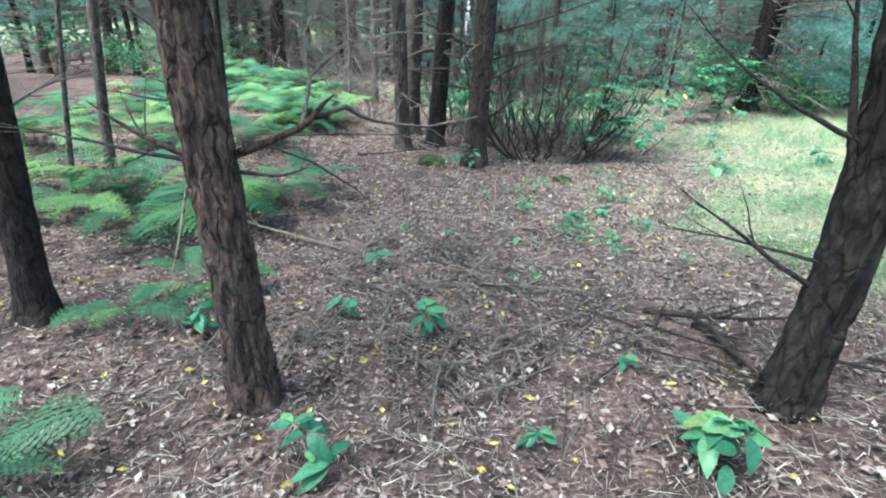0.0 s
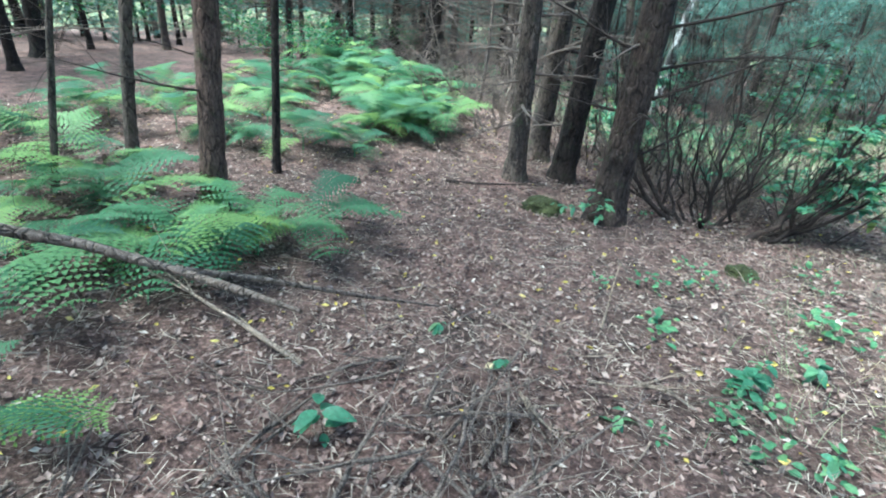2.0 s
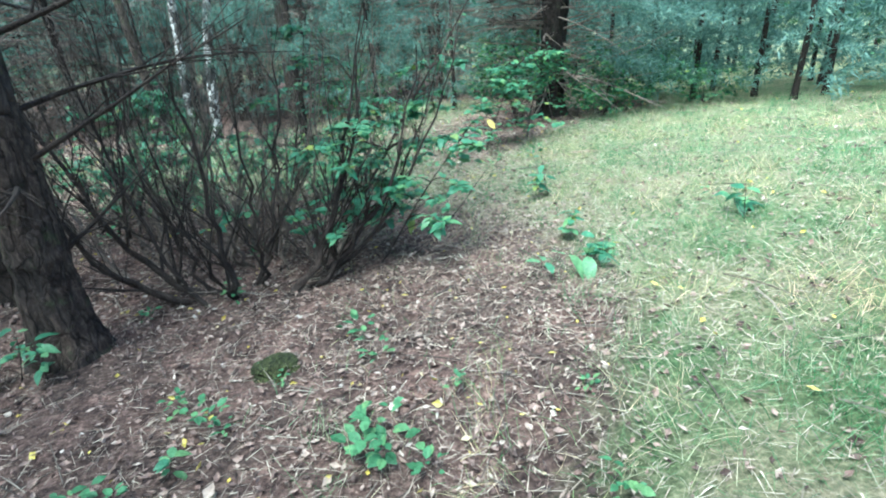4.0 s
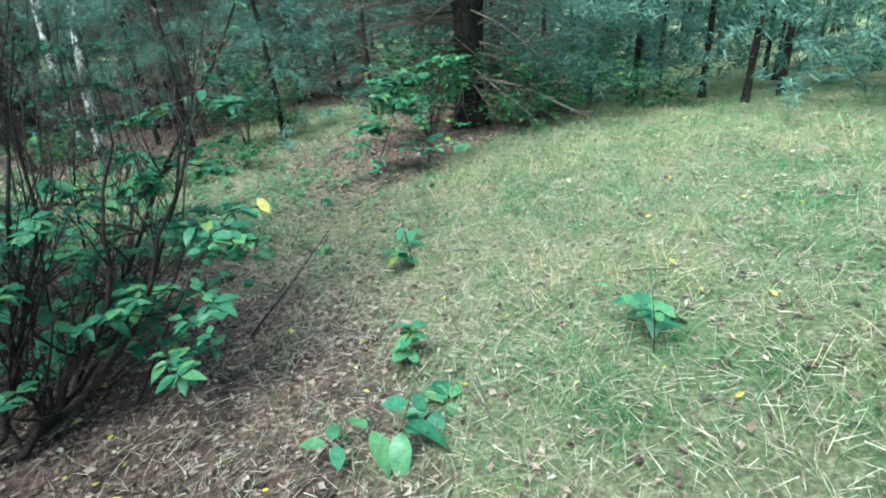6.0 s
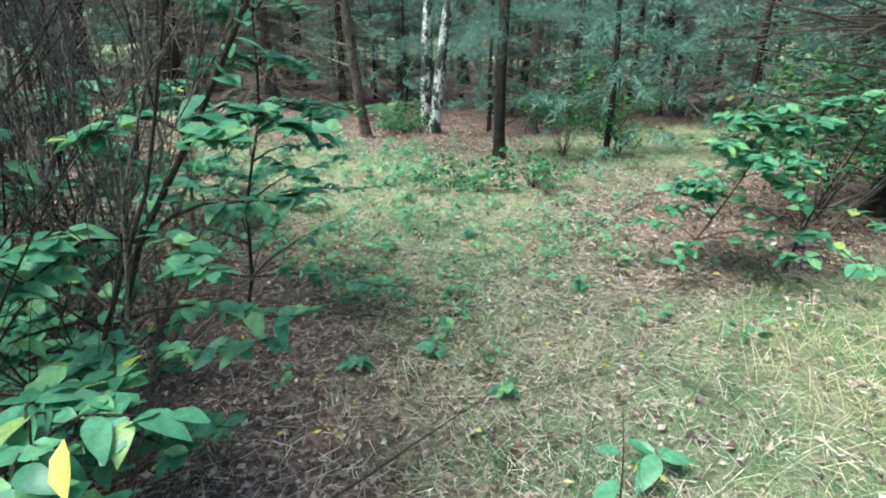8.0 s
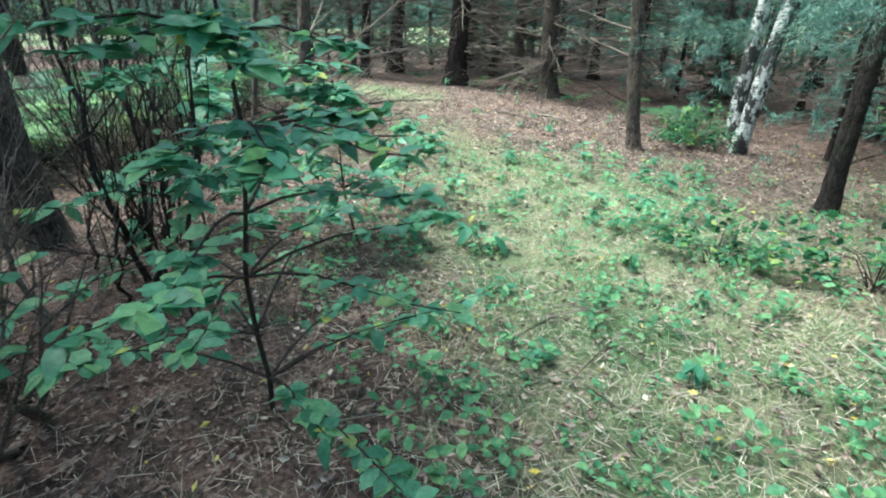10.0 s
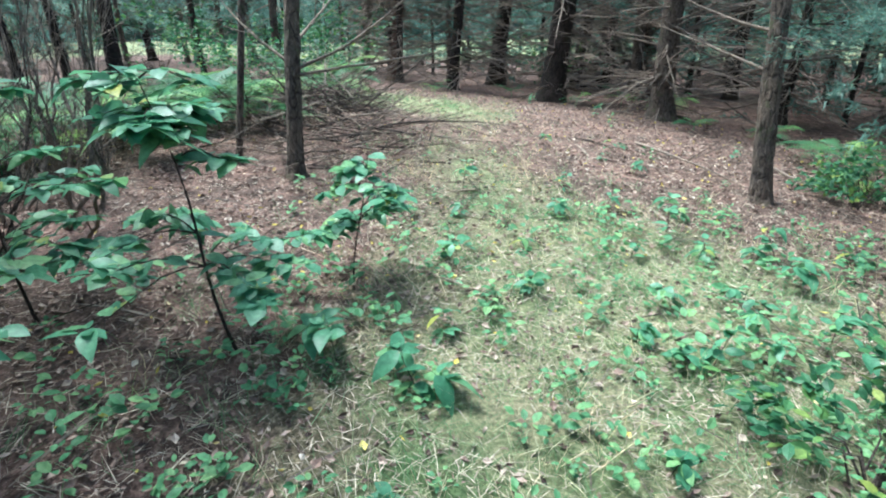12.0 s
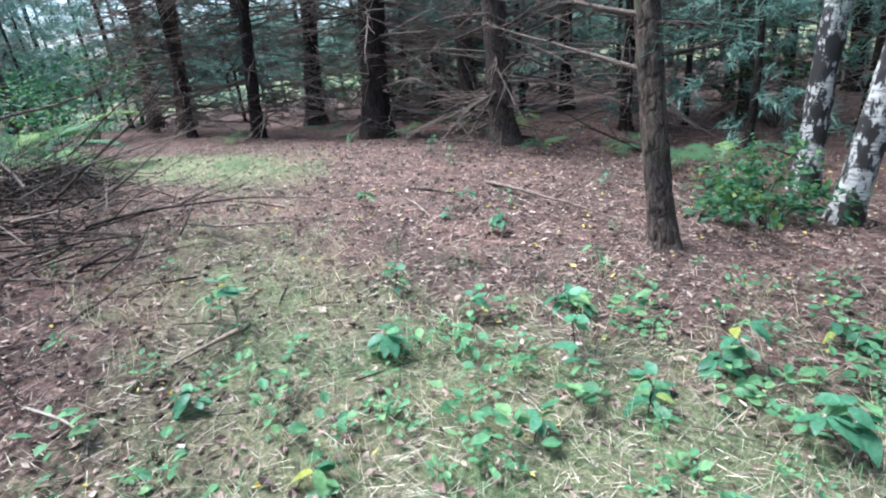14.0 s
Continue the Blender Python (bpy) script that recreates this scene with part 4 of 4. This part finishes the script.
def sapling(x, y, height, leaves, seed, lean=(0, 0), size=1.0, label="", name="seedling", low=0.25, shoots=0, tiers=(2, 3, 4, 5, 6, 7), flat=1.0, mass=0):
    r = random.Random(seed)
    plant = thing(name, x, y, label or "small green seedling with broad leaves", "seedling" if name == "seedling" else "sapling", name + "s", sink=0.01)
    pts = [Vector((lean[0] * h + 0.02 * math.sin(h * 6 + seed), lean[1] * h + 0.02 * math.cos(h * 5 + seed), h)) for h in np.linspace(-0.03, height, 9)]
    rad = 0.002 + 0.0055 * height
    v, f = tube(pts, [rad * (1 - 0.75 * i / 8) for i in range(9)], 6)
    under("stem", mesh_from("stem", [tuple(p) for p in v], f, DARK_TWIG, True), plant)
    carriers = [(pts, 1.0)]
    for i in range(shoots):
        h = tiers[r.randrange(len(tiers))]
        a = r.uniform(0, 2 * math.pi)
        l = height * r.uniform(0.34, 0.62) * (1.2 - h / 9) * (2.0 if height < 0.5 else 0.5 if height > 2.2 else 0.78 if height > 1.5 else 1.0)
        tip = pts[h] + Vector((math.cos(a) * l, math.sin(a) * l, l * r.uniform(0.0, 0.4) * flat))
        line = [pts[h].lerp(tip, t / 5) + Vector((0, 0, 0.04 * math.sin(t))) for t in range(6)]
        v, f = tube(line, [rad * 0.5 * (1 - t / 7) for t in range(6)], 5)
        under("shoot", mesh_from("shoot", [tuple(p) for p in v], f, DARK_TWIG, True), plant)
        carriers.append((line, l / height))
    for i in range(leaves):
        line, _ = carriers[r.randrange(len(carriers))] if shoots else carriers[0]
        lo = low if line is pts else 0.3
        k = (lo + (1 - lo) * r.random() ** 0.7) * (len(line) - 1)
        j = min(int(k), len(line) - 2)
        p = line[j].lerp(line[j + 1], k - j)
        ob = under("leaf", LEAVES[r.randrange(4)], plant)
        ob.matrix_local = Matrix.Translation(p) @ pose(0, 0, 0, r.uniform(-25, 25) * flat, r.uniform(-20, 22) * flat, r.uniform(0, 360)) @ Matrix.Translation((0.012, 0, 0)) @ Matrix.Scale(size * r.uniform(0.7, 1.25), 4)
    if mass:
        # the rest of the leaves, in tiers along the shoots
        feet, ways = [], []
        for _ in range(mass):
            line, _ = carriers[r.randrange(len(carriers))]
            k = (0.3 + 0.7 * r.random() ** 0.7) * (len(line) - 1)
            j = min(int(k), len(line) - 2)
            a = r.uniform(0, 2 * math.pi)
            feet.append(tuple(line[j].lerp(line[j + 1], k - j)))
            ways.append((math.cos(a), math.sin(a), r.uniform(-0.35, 0.3) * flat))
        length = np.array([0.1 * size * r.uniform(0.7, 1.25) for _ in range(mass)])
        v, f = scattered(LEAF, LEAF_FACES, np.array(feet), np.array(ways), length, length * 1.15, 0.3)
        tagged(under("leaves", mesh_from("leaves", v, f, LEAF_MASS, True), plant), kind="stuff")
    return plant


SEEDLINGS = [
    (-0.55, 1.55, 0.24, 11, 0.9), (1.05, 1.5, 0.28, 18, 0.95), (-0.19, 2.7, 0.26, 13, 0.8), (-1.55, 2.65, 0.2, 8, 0.8), (-0.68, 2.95, 0.18, 9, 0.8), (0.4, 1.75, 0.12, 6, 0.6), (0.95, 2.35, 0.1, 5, 0.6),
    (1.2, 4.9, 0.16, 9, 0.9), (1.0, 6.15, 0.15, 6, 0.6), (1.28, 5.1, 0.14, 6, 0.6), (-0.6, 3.75, 0.18, 7, 0.8), (-0.45, 4.85, 0.08, 4, 0.6), (0.0, 4.6, 0.1, 5, 0.6), (0.6, 4.4, 0.1, 5, 0.55), (0.75, 5.6, 0.1, 5, 0.5),
    (0.12, 7.3, 0.42, 22, 0.6), (0.25, 7.25, 0.3, 14, 0.6), (1.6, 5.3, 0.12, 6, 0.6), (1.9, 4.7, 0.12, 7, 0.6), (1.5, 4.5, 0.1, 6, 0.6),
    (3.5, 6.85, 0.3, 12, 1.1), (3.72, 7.4, 0.25, 9, 0.9), (4.62, 6.62, 0.35, 12, 0.9), (4.1, 8.5, 0.2, 7, 0.9), (4.35, 8.9, 0.2, 6, 0.9), (3.3, 9.6, 0.12, 6, 0.7), (2.9, 9.4, 0.12, 6, 0.7), (4.0, 10.6, 0.12, 6, 0.8), (3.7, 9.3, 0.1, 5, 0.8),
    (0.85, 11.7, 0.3, 16, 1.0), (1.25, 11.98, 0.3, 16, 1.05), (1.4, 13.2, 0.18, 8, 0.9), (1.72, 13.4, 0.32, 18, 0.85), (0.1, 12.75, 0.25, 12, 0.9), (-1.1, 13.55, 0.35, 12, 0.7), (0.4, 14.55, 0.42, 12, 0.85), (1.05, 15.0, 0.35, 16, 0.9),
    (-0.2, 14.0, 0.2, 7, 1.0), (0.85, 14.4, 0.25, 12, 0.8), (-1.5, 15.8, 0.3, 14, 0.7), (-0.2, 14.5, 0.25, 7, 0.8), (-0.9, 15.6, 0.2, 9, 0.8), (0.2, 15.0, 0.2, 9, 0.8), (1.5, 14.7, 0.3, 12, 0.8), (1.9, 14.1, 0.3, 12, 0.8), (0.7, 13.0, 0.15, 7, 0.8), (2.1, 12.6, 0.2, 9, 0.8),
    (1.35, 14.1, 0.25, 10, 0.8), (1.6, 13.9, 0.2, 9, 0.7), (1.2, 13.7, 0.2, 8, 0.7), (1.9, 13.6, 0.25, 9, 0.8), (0.6, 14.0, 0.2, 7, 0.7), (-0.5, 13.2, 0.15, 7, 0.7), (-0.7, 14.4, 0.25, 8, 0.6), (0.2, 13.3, 0.15, 6, 0.8), (1.3, 15.5, 0.3, 10, 0.8), (0.9, 12.3, 0.2, 8, 0.8), (1.8, 11.6, 0.15, 7, 0.7), (2.4, 11.2, 0.15, 7, 0.8), (2.7, 12.4, 0.2, 9, 0.7), (3.0, 11.6, 0.15, 8, 0.7), (-2.0, 15.3, 0.2, 8, 0.6), (-2.6, 17.0, 0.3, 9, 0.6), (-3.5, 17.5, 0.3, 9, 0.6), (-1.1, 17.6, 0.25, 8, 0.6), (-4.6, 17.0, 0.3, 9, 0.6), (0.3, 17.2, 0.3, 9, 0.7), (-0.1, 15.7, 0.2, 8, 0.6)]
for k, (x, y, h, n, s) in enumerate(SEEDLINGS):
    sapling(x, y, h * (0.8 if y > 11 else 0.95), int(n * 1.35) + 2, 500 + k, (0.25 * math.sin(k), 0.25 * math.cos(k * 2)), s * (1.1 if y > 11 else 1.2), low=0.35, shoots=2 if n > 9 else 0)

BIG = "leafy sapling with a thin dark stem and broad green leaves"
sapling(2.02, 8.45, 2.35, 330, 601, (0.70, -0.08), 0.72, BIG, "sapling", 0.12, 30, (1, 2, 3, 4, 4, 5), mass=800)
sapling(1.95, 8.15, 1.3, 150, 602, (0.35, -0.1), 0.85, BIG, "sapling", 0.25, 16, mass=200)
near = sapling(2.35, 8.0, 1.08, 170, 611, (0.7, -0.25), 0.85, BIG, "sapling", 0.3, 14, mass=60)
yellow = under("leaf", mesh_from("leaf", LEAF * (0.095, 0.085, 0.095), LEAF_FACES, leafy("yellow_leaf", [(0.0, (0.55, 0.42, 0.10)), (1.0, (0.60, 0.48, 0.14))], clear=0.3), True), near, "yellowed hanging leaf")
yellow.matrix_local = pose(0.88, -0.28, 1.09, 30, 40, -60)
sapling(1.6, 8.7, 1.5, 110, 609, (0.2, 0.0), 1.0, BIG, "sapling", 0.1, 10, mass=60)
sapling(1.85, 9.95, 2.1, 200, 603, (0.25, -0.05), 0.8, BIG, "sapling", 0.15, 40, (1, 2, 3, 4, 5, 5, 6, 6, 7), mass=800)
sapling(0.83, 9.96, 1.5, 150, 604, (0.0, 0.03), 1.05, BIG, "sapling", 0.2, 18, mass=260)
sapling(-0.1, 10.4, 1.3, 150, 610, (0.1, 0.05), 1.0, BIG, "sapling", 0.1, 18, mass=160)
sapling(0.58, 11.3, 1.3, 330, 605, (-0.04, -0.12), 1.1, BIG, "sapling", 0.35, 28, (3, 3, 4, 6, 7, 7, 8), 0.6, mass=260)
sapling(0.2, 12.05, 0.85, 130, 606, (0.1, 0.1), 1.05, BIG, "sapling", 0.3, 12, (4, 5, 6, 7, 8), 0.7, mass=80)
sapling(4.68, 10.92, 1.2, 180, 607, (0.35, -0.06), 0.9, BIG, "sapling", 0.12, 26, mass=420)
sapling(5.35, 11.0, 1.3, 90, 612, (0.2, -0.1), 0.9, BIG, "sapling", 0.12, 18, mass=260)
sapling(4.2, 8.42, 0.55, 3, 608, (-0.15, 0.2), 0.8, "thin bare dark sapling with few leaves", "sapling", 0.2, 0)


# ---- fallen wood ----
def fallen(x, y, turn, length, radius, seed, material, label, name="fallen_branch", rise=0.06, twigs=3, bend=0.12):
    r = random.Random(seed)
    stick = thing(name, x, y, label, "branch", "fallen branches", sink=-radius * 0.6)
    a = radians(turn)
    v, f = joined(limb((0, 0, 0), (math.cos(a), math.sin(a), rise), length, radius, r, bend, 0.0, 10, twigs, 1, 7))
    vs = [list(p) for p in v]
    for p in vs:
        dz = float(land(x + p[0], y + p[1])) - float(land(x, y))
        p[2] = max(p[2] + dz * 1.0, dz - 0.01)
    under("wood", mesh_from("wood", vs, f, material, True), stick)


fallen(-1.9, 16.7, -12, 1.8, 0.022, 1, TWIG_BARK, "long grey fallen branch on leaf litter")
fallen(-0.95, 13.65, -55, 0.7, 0.016, 2, PALE_STICK, "straight pale broken stick in the grass", rise=0.3, twigs=0, bend=0.04)
fallen(5.25, 9.6, -50, 0.7, 0.014, 3, PALE_STICK, "pale forked stick lying in the grass")
fallen(0.45, 5.3, 80, 0.55, 0.009, 4, PALE_STICK, "pale dead stalk standing in litter", rise=1.2, twigs=2)
fallen(0.2, 3.55, -35, 0.9, 0.012, 5, PALE_STICK, "pale curved fallen branch on leaf litter")
fallen(1.28, 3.0, -62, 0.85, 0.026, 6, DARK_TWIG, "dark broken branch on leaf litter", rise=0.3)
fallen(1.5, 2.75, -80, 0.6, 0.042, 7, DARK_TWIG, "thick dark broken branch on leaf litter", rise=0.15)
fallen(-0.9, 2.4, 200, 1.2, 0.010, 8, TWIG_BARK, "thin grey fallen twig on leaf litter")
fallen(-0.3, 5.0, 150, 0.4, 0.014, 9, DARK_TWIG, "short dark fallen stick on leaf litter", twigs=1)
fallen(-1.4, 7.6, 10, 1.1, 0.016, 10, DARK_TWIG, "dark fallen branch below pines")
fallen(-0.95, 4.15, 172, 1.5, 0.017, 11, PALE_STICK, "long pale fallen branch above the litter", rise=0.12, twigs=3, bend=0.14)
fallen(-0.2, 17.6, 160, 1.2, 0.02, 12, TWIG_BARK, "grey fallen branch on leaf litter")
fallen(0.2, 12.5, 20, 0.6, 0.014, 13, PALE_STICK, "pale curved stick in the grass", rise=0.1)
fallen(3.0, 8.3, 30, 1.0, 0.008, 14, DARK_TWIG, "thin dark stick leaning over litter", rise=0.5, twigs=1)
fallen(-3.2, 19.4, 190, 1.6, 0.03, 15, DARK_TWIG, "dark fallen branch under the pines", rise=0.1)
fallen(-1.5, 19.6, 170, 1.8, 0.025, 17, DARK_TWIG, "dark fallen branch under the pines", rise=0.15)
fallen(0.3, 20.2, 150, 1.8, 0.03, 18, DARK_TWIG, "dark fallen branch under the pines", rise=0.2)
fallen(-4.4, 18.2, 15, 1.4, 0.02, 19, TWIG_BARK, "grey fallen branch on leaf litter")
fallen(-2.2, 15.9, 30, 0.8, 0.014, 16, DARK_TWIG, "dark fallen stick on leaf litter")


def brush_pile(x, y, reach, count, seed, label, height=0.35, material=None):
    r = random.Random(seed)
    pile = thing("brush_pile", x, y, label, "brush pile", sink=-0.01)
    for i in range(count):
        a = r.uniform(0, 2 * math.pi)
        ox, oy = r.gauss(0, reach * 0.4), r.gauss(0, reach * 0.4)
        p = (ox, oy, float(land(x + ox, y + oy) - land(x, y)) + r.uniform(0.01, height * 0.8) * math.exp(-(ox * ox + oy * oy) / (reach * reach)))
        v, f = joined(limb(p, (math.cos(a), math.sin(a), r.uniform(-0.03, height)), reach * r.uniform(0.5, 1.2), r.uniform(0.005, 0.014), r, 0.2, 0.01, 7, 4, 1, 4))
        under("twig", mesh_from("twig", v, f, material or (DARK_TWIG if i % 3 else TWIG_BARK), True), pile)


brush_pile(-3.0, 12.9, 1.3, 110, 1, "heap of dark dead brushwood under a pine", 0.6)
brush_pile(-3.9, 13.3, 1.2, 60, 2, "heap of dark dead brushwood under a pine", 0.55)
brush_pile(-2.2, 12.9, 0.8, 40, 6, "heap of dark dead brushwood under a pine", 0.3)
brush_pile(0.05, 2.55, 0.7, 48, 3, "loose pile of thin grey twigs on litter", 0.16, TWIG_BARK)
brush_pile(-0.2, 3.65, 0.85, 44, 4, "loose pile of thin grey twigs on litter", 0.16, TWIG_BARK)
brush_pile(-1.1, 2.5, 0.8, 26, 7, "loose scatter of thin grey twigs on litter", 0.12, TWIG_BARK)
brush_pile(1.35, 2.55, 0.6, 22, 8, "loose pile of dark broken twigs", 0.25)
brush_pile(0.35, 4.6, 0.45, 10, 5, "small pile of pale grey twigs on litter", 0.25, PALE_STICK)


def moss_lump(x, y, size, seed):
    bm = bmesh.new()
    bmesh.ops.create_icosphere(bm, subdivisions=4, radius=1)
    for v in bm.verts:
        k = 1 + 0.35 * noise.noise(v.co * 1.6 + Vector((seed, 0, 0))) + 0.12 * noise.noise(v.co * 7)
        v.co = Vector((v.co.x * size * k, v.co.y * size * 0.8 * k, v.co.z * size * 0.55 * k + size * 0.2))
    me = bpy.data.meshes.new("mossy_stump")
    bm.to_mesh(me)
    bm.free()
    me.materials.append(MOSS)
    ob = new("mossy_stump", me)
    ob.matrix_world = pose(x, y, float(land(x, y)) - 0.02)
    tagged(ob, "low rotten stump covered in green moss", "stump")


moss_lump(1.46, 6.8, 0.13, 1)
moss_lump(-0.3, 7.45, 0.2, 5)


# ---- what nobody could count: litter, straw, grass, weeds ----
PATH_XY = np.array([row[1:3] for row in PATH])


def near_path(n, reach, low=0.0):
    pts = np.stack([rng.uniform(-8, 11, n), rng.uniform(-0.5, 21, n)], 1)
    gap = np.min(np.linalg.norm(pts[:, None] - PATH_XY[None, ::2], axis=2), axis=1)
    return pts[rng.random(n) < np.clip(1.25 - gap / reach, 0, 1)]


def on_land(pts, lift=0.0):
    return np.column_stack([pts, land(pts[:, 0], pts[:, 1]) + lift])


def litter():
    pts = near_path(220000, 8.5)
    pts = pts[rng.random(len(pts)) < 1.0 - 0.75 * np.clip(grassy(pts[:, 0], pts[:, 1]), 0, 1)]
    n = len(pts)
    a = rng.uniform(0, 2 * math.pi, n)
    d = np.column_stack([np.cos(a), np.sin(a), rng.normal(0, 0.25, n)])
    length = rng.uniform(0.016, 0.058, n)
    v, f = scattered(CURLED, CURLED_FACES, on_land(pts, 0.012) + (0, 0, 1) * rng.uniform(0, 0.014, n)[:, None], d, length, length * rng.uniform(0.6, 1.15, n), 0.8)
    tagged(new("leaf_litter", mesh_from("leaf_litter", v, f, LITTER)), "fallen brown and few yellow leaves covering the ground", "leaf litter", kind="stuff")
    shapes = [mesh_from("leaf", CURLED * (s, s * 1.15, s), CURLED_FACES, LITTER_SINGLE) for s in (0.045, 0.055, 0.07)]
    r = random.Random(4)
    for k in range(280):
        y = r.uniform(1.6, 6.2) if k < 170 else r.uniform(7.5, 15.5)
        x = 0.1 + 0.1 * y + r.gauss(0, 1.0) if k < 170 else (3.6 if y < 10 else 1.0 - 0.2 * (y - 12)) + r.gauss(0, 0.9)
        ob = under("leaf", shapes[r.randrange(3)], ground)
        ob.matrix_local = pose(x, y, float(land(x, y)) + 0.03, r.uniform(-25, 25), r.uniform(-25, 25), r.uniform(0, 360))


def straw():
    pts = near_path(190000, 6.5)
    pale = near_path(330000, 3.0)
    pts = np.concatenate([pts, pale[rng.random(len(pale)) < 0.95 * gauss(pale[:, 0], pale[:, 1], 3.9, 9.0, 1.1, 2.0) + 0.5 * gauss(pale[:, 0], pale[:, 1], 1.0, 13.2, 1.3, 1.6)]])
    n = len(pts)
    a = rng.uniform(0, 2 * math.pi, n)
    d = np.column_stack([np.cos(a), np.sin(a), rng.normal(0.05, 0.15, n)])
    length = rng.uniform(0.05, 0.18, n)
    v, f = scattered(NEEDLE, NEEDLE_FACES, on_land(pts, 0.018), d, length, rng.uniform(0.0025, 0.0045, n), 0.5)
    tagged(new("dry_straw", mesh_from("dry_straw", v, f, STRAW)), "dry straw and pine needles strewn over the ground", "straw", kind="stuff")


def grass():
    """A short sward with longer tufts in it that lean over."""
    pts = near_path(190000, 8.0)
    g = grassy(pts[:, 0], pts[:, 1])
    pts = pts[rng.random(len(pts)) < np.clip((g - 0.12) * 0.9, 0, 1)]
    short = len(pts)
    roots = near_path(26000, 8.0)
    g = grassy(roots[:, 0], roots[:, 1])
    roots = roots[rng.random(len(roots)) < np.clip(g - 0.15, 0, 1) * 0.5]
    tufts = np.repeat(roots, 18, axis=0)
    lean = np.repeat(rng.normal(0, 0.45, roots.shape), 18, axis=0)
    pts = np.concatenate([pts, tufts + rng.normal(0, 0.05, tufts.shape)])
    n = len(pts)
    a = rng.uniform(0, 2 * math.pi, n)
    d = np.column_stack([np.cos(a) * 0.6, np.sin(a) * 0.6, rng.uniform(0.4, 1.5, n)])
    d[short:, :2] += lean
    length = np.concatenate([rng.uniform(0.05, 0.16, short), rng.uniform(0.10, 0.28, n - short)])
    v, f = scattered(BLADE, BLADE_FACES, on_land(pts), d, length, np.concatenate([rng.uniform(0.0018, 0.0036, short), rng.uniform(0.0013, 0.0026, n - short)]), 0.6)
    tagged(new("grass", mesh_from("grass", v, f, GRASS)), "long pale green and straw-coloured grass", "grass", kind="stuff")


def weeds():
    """Small plants of a dozen leaves round a root."""
    roots = near_path(11000, 5.0)
    roots = roots[rng.random(len(roots)) < np.clip(weedy(roots[:, 0], roots[:, 1]), 0, 1) * 0.7]
    per = 13
    pts = np.repeat(roots, per, axis=0)
    size = np.repeat(rng.uniform(0.6, 1.5, len(roots)), per)
    n = len(pts)
    a = rng.uniform(0, 2 * math.pi, n)
    out = rng.uniform(0.0, 0.07, n) * size
    rise = rng.uniform(0.02, 0.12, n) * size
    centres = on_land(pts + np.column_stack([np.cos(a), np.sin(a)]) * out[:, None]) + (0, 0, 1) * rise[:, None]
    d = np.column_stack([np.cos(a), np.sin(a), rng.uniform(-0.15, 0.7, n)])
    length = rng.uniform(0.025, 0.06, n) * size
    v, f = scattered(LEAF, LEAF_FACES, centres, d, length, length * 1.1, 0.3)
    tagged(new("weeds", mesh_from("weeds", v, f, WEED_GREEN)), "low green weeds and bramble leaves in grass", "weeds", kind="stuff")


def twigs():
    pts = near_path(14000, 6.0)
    pts = pts[rng.random(len(pts)) < 1.0 - 0.6 * np.clip(grassy(pts[:, 0], pts[:, 1]), 0, 1)]
    n = len(pts)
    a = rng.uniform(0, 2 * math.pi, n)
    d = np.column_stack([np.cos(a), np.sin(a), rng.normal(0.04, 0.1, n)])
    length = rng.uniform(0.08, 0.22, n) * np.where(rng.random(n) < 0.15, 2.4, 1.0)
    v, f = scattered(PRISM, PRISM_FACES, on_land(pts, 0.022), d, length, rng.uniform(0.003, 0.008, n), 0.4)
    tagged(new("fallen_twigs", mesh_from("fallen_twigs", v, f, TWIGS)), "short dead twigs strewn over the litter", "twigs", kind="stuff")


litter()
twigs()
straw()
grass()
weeds()
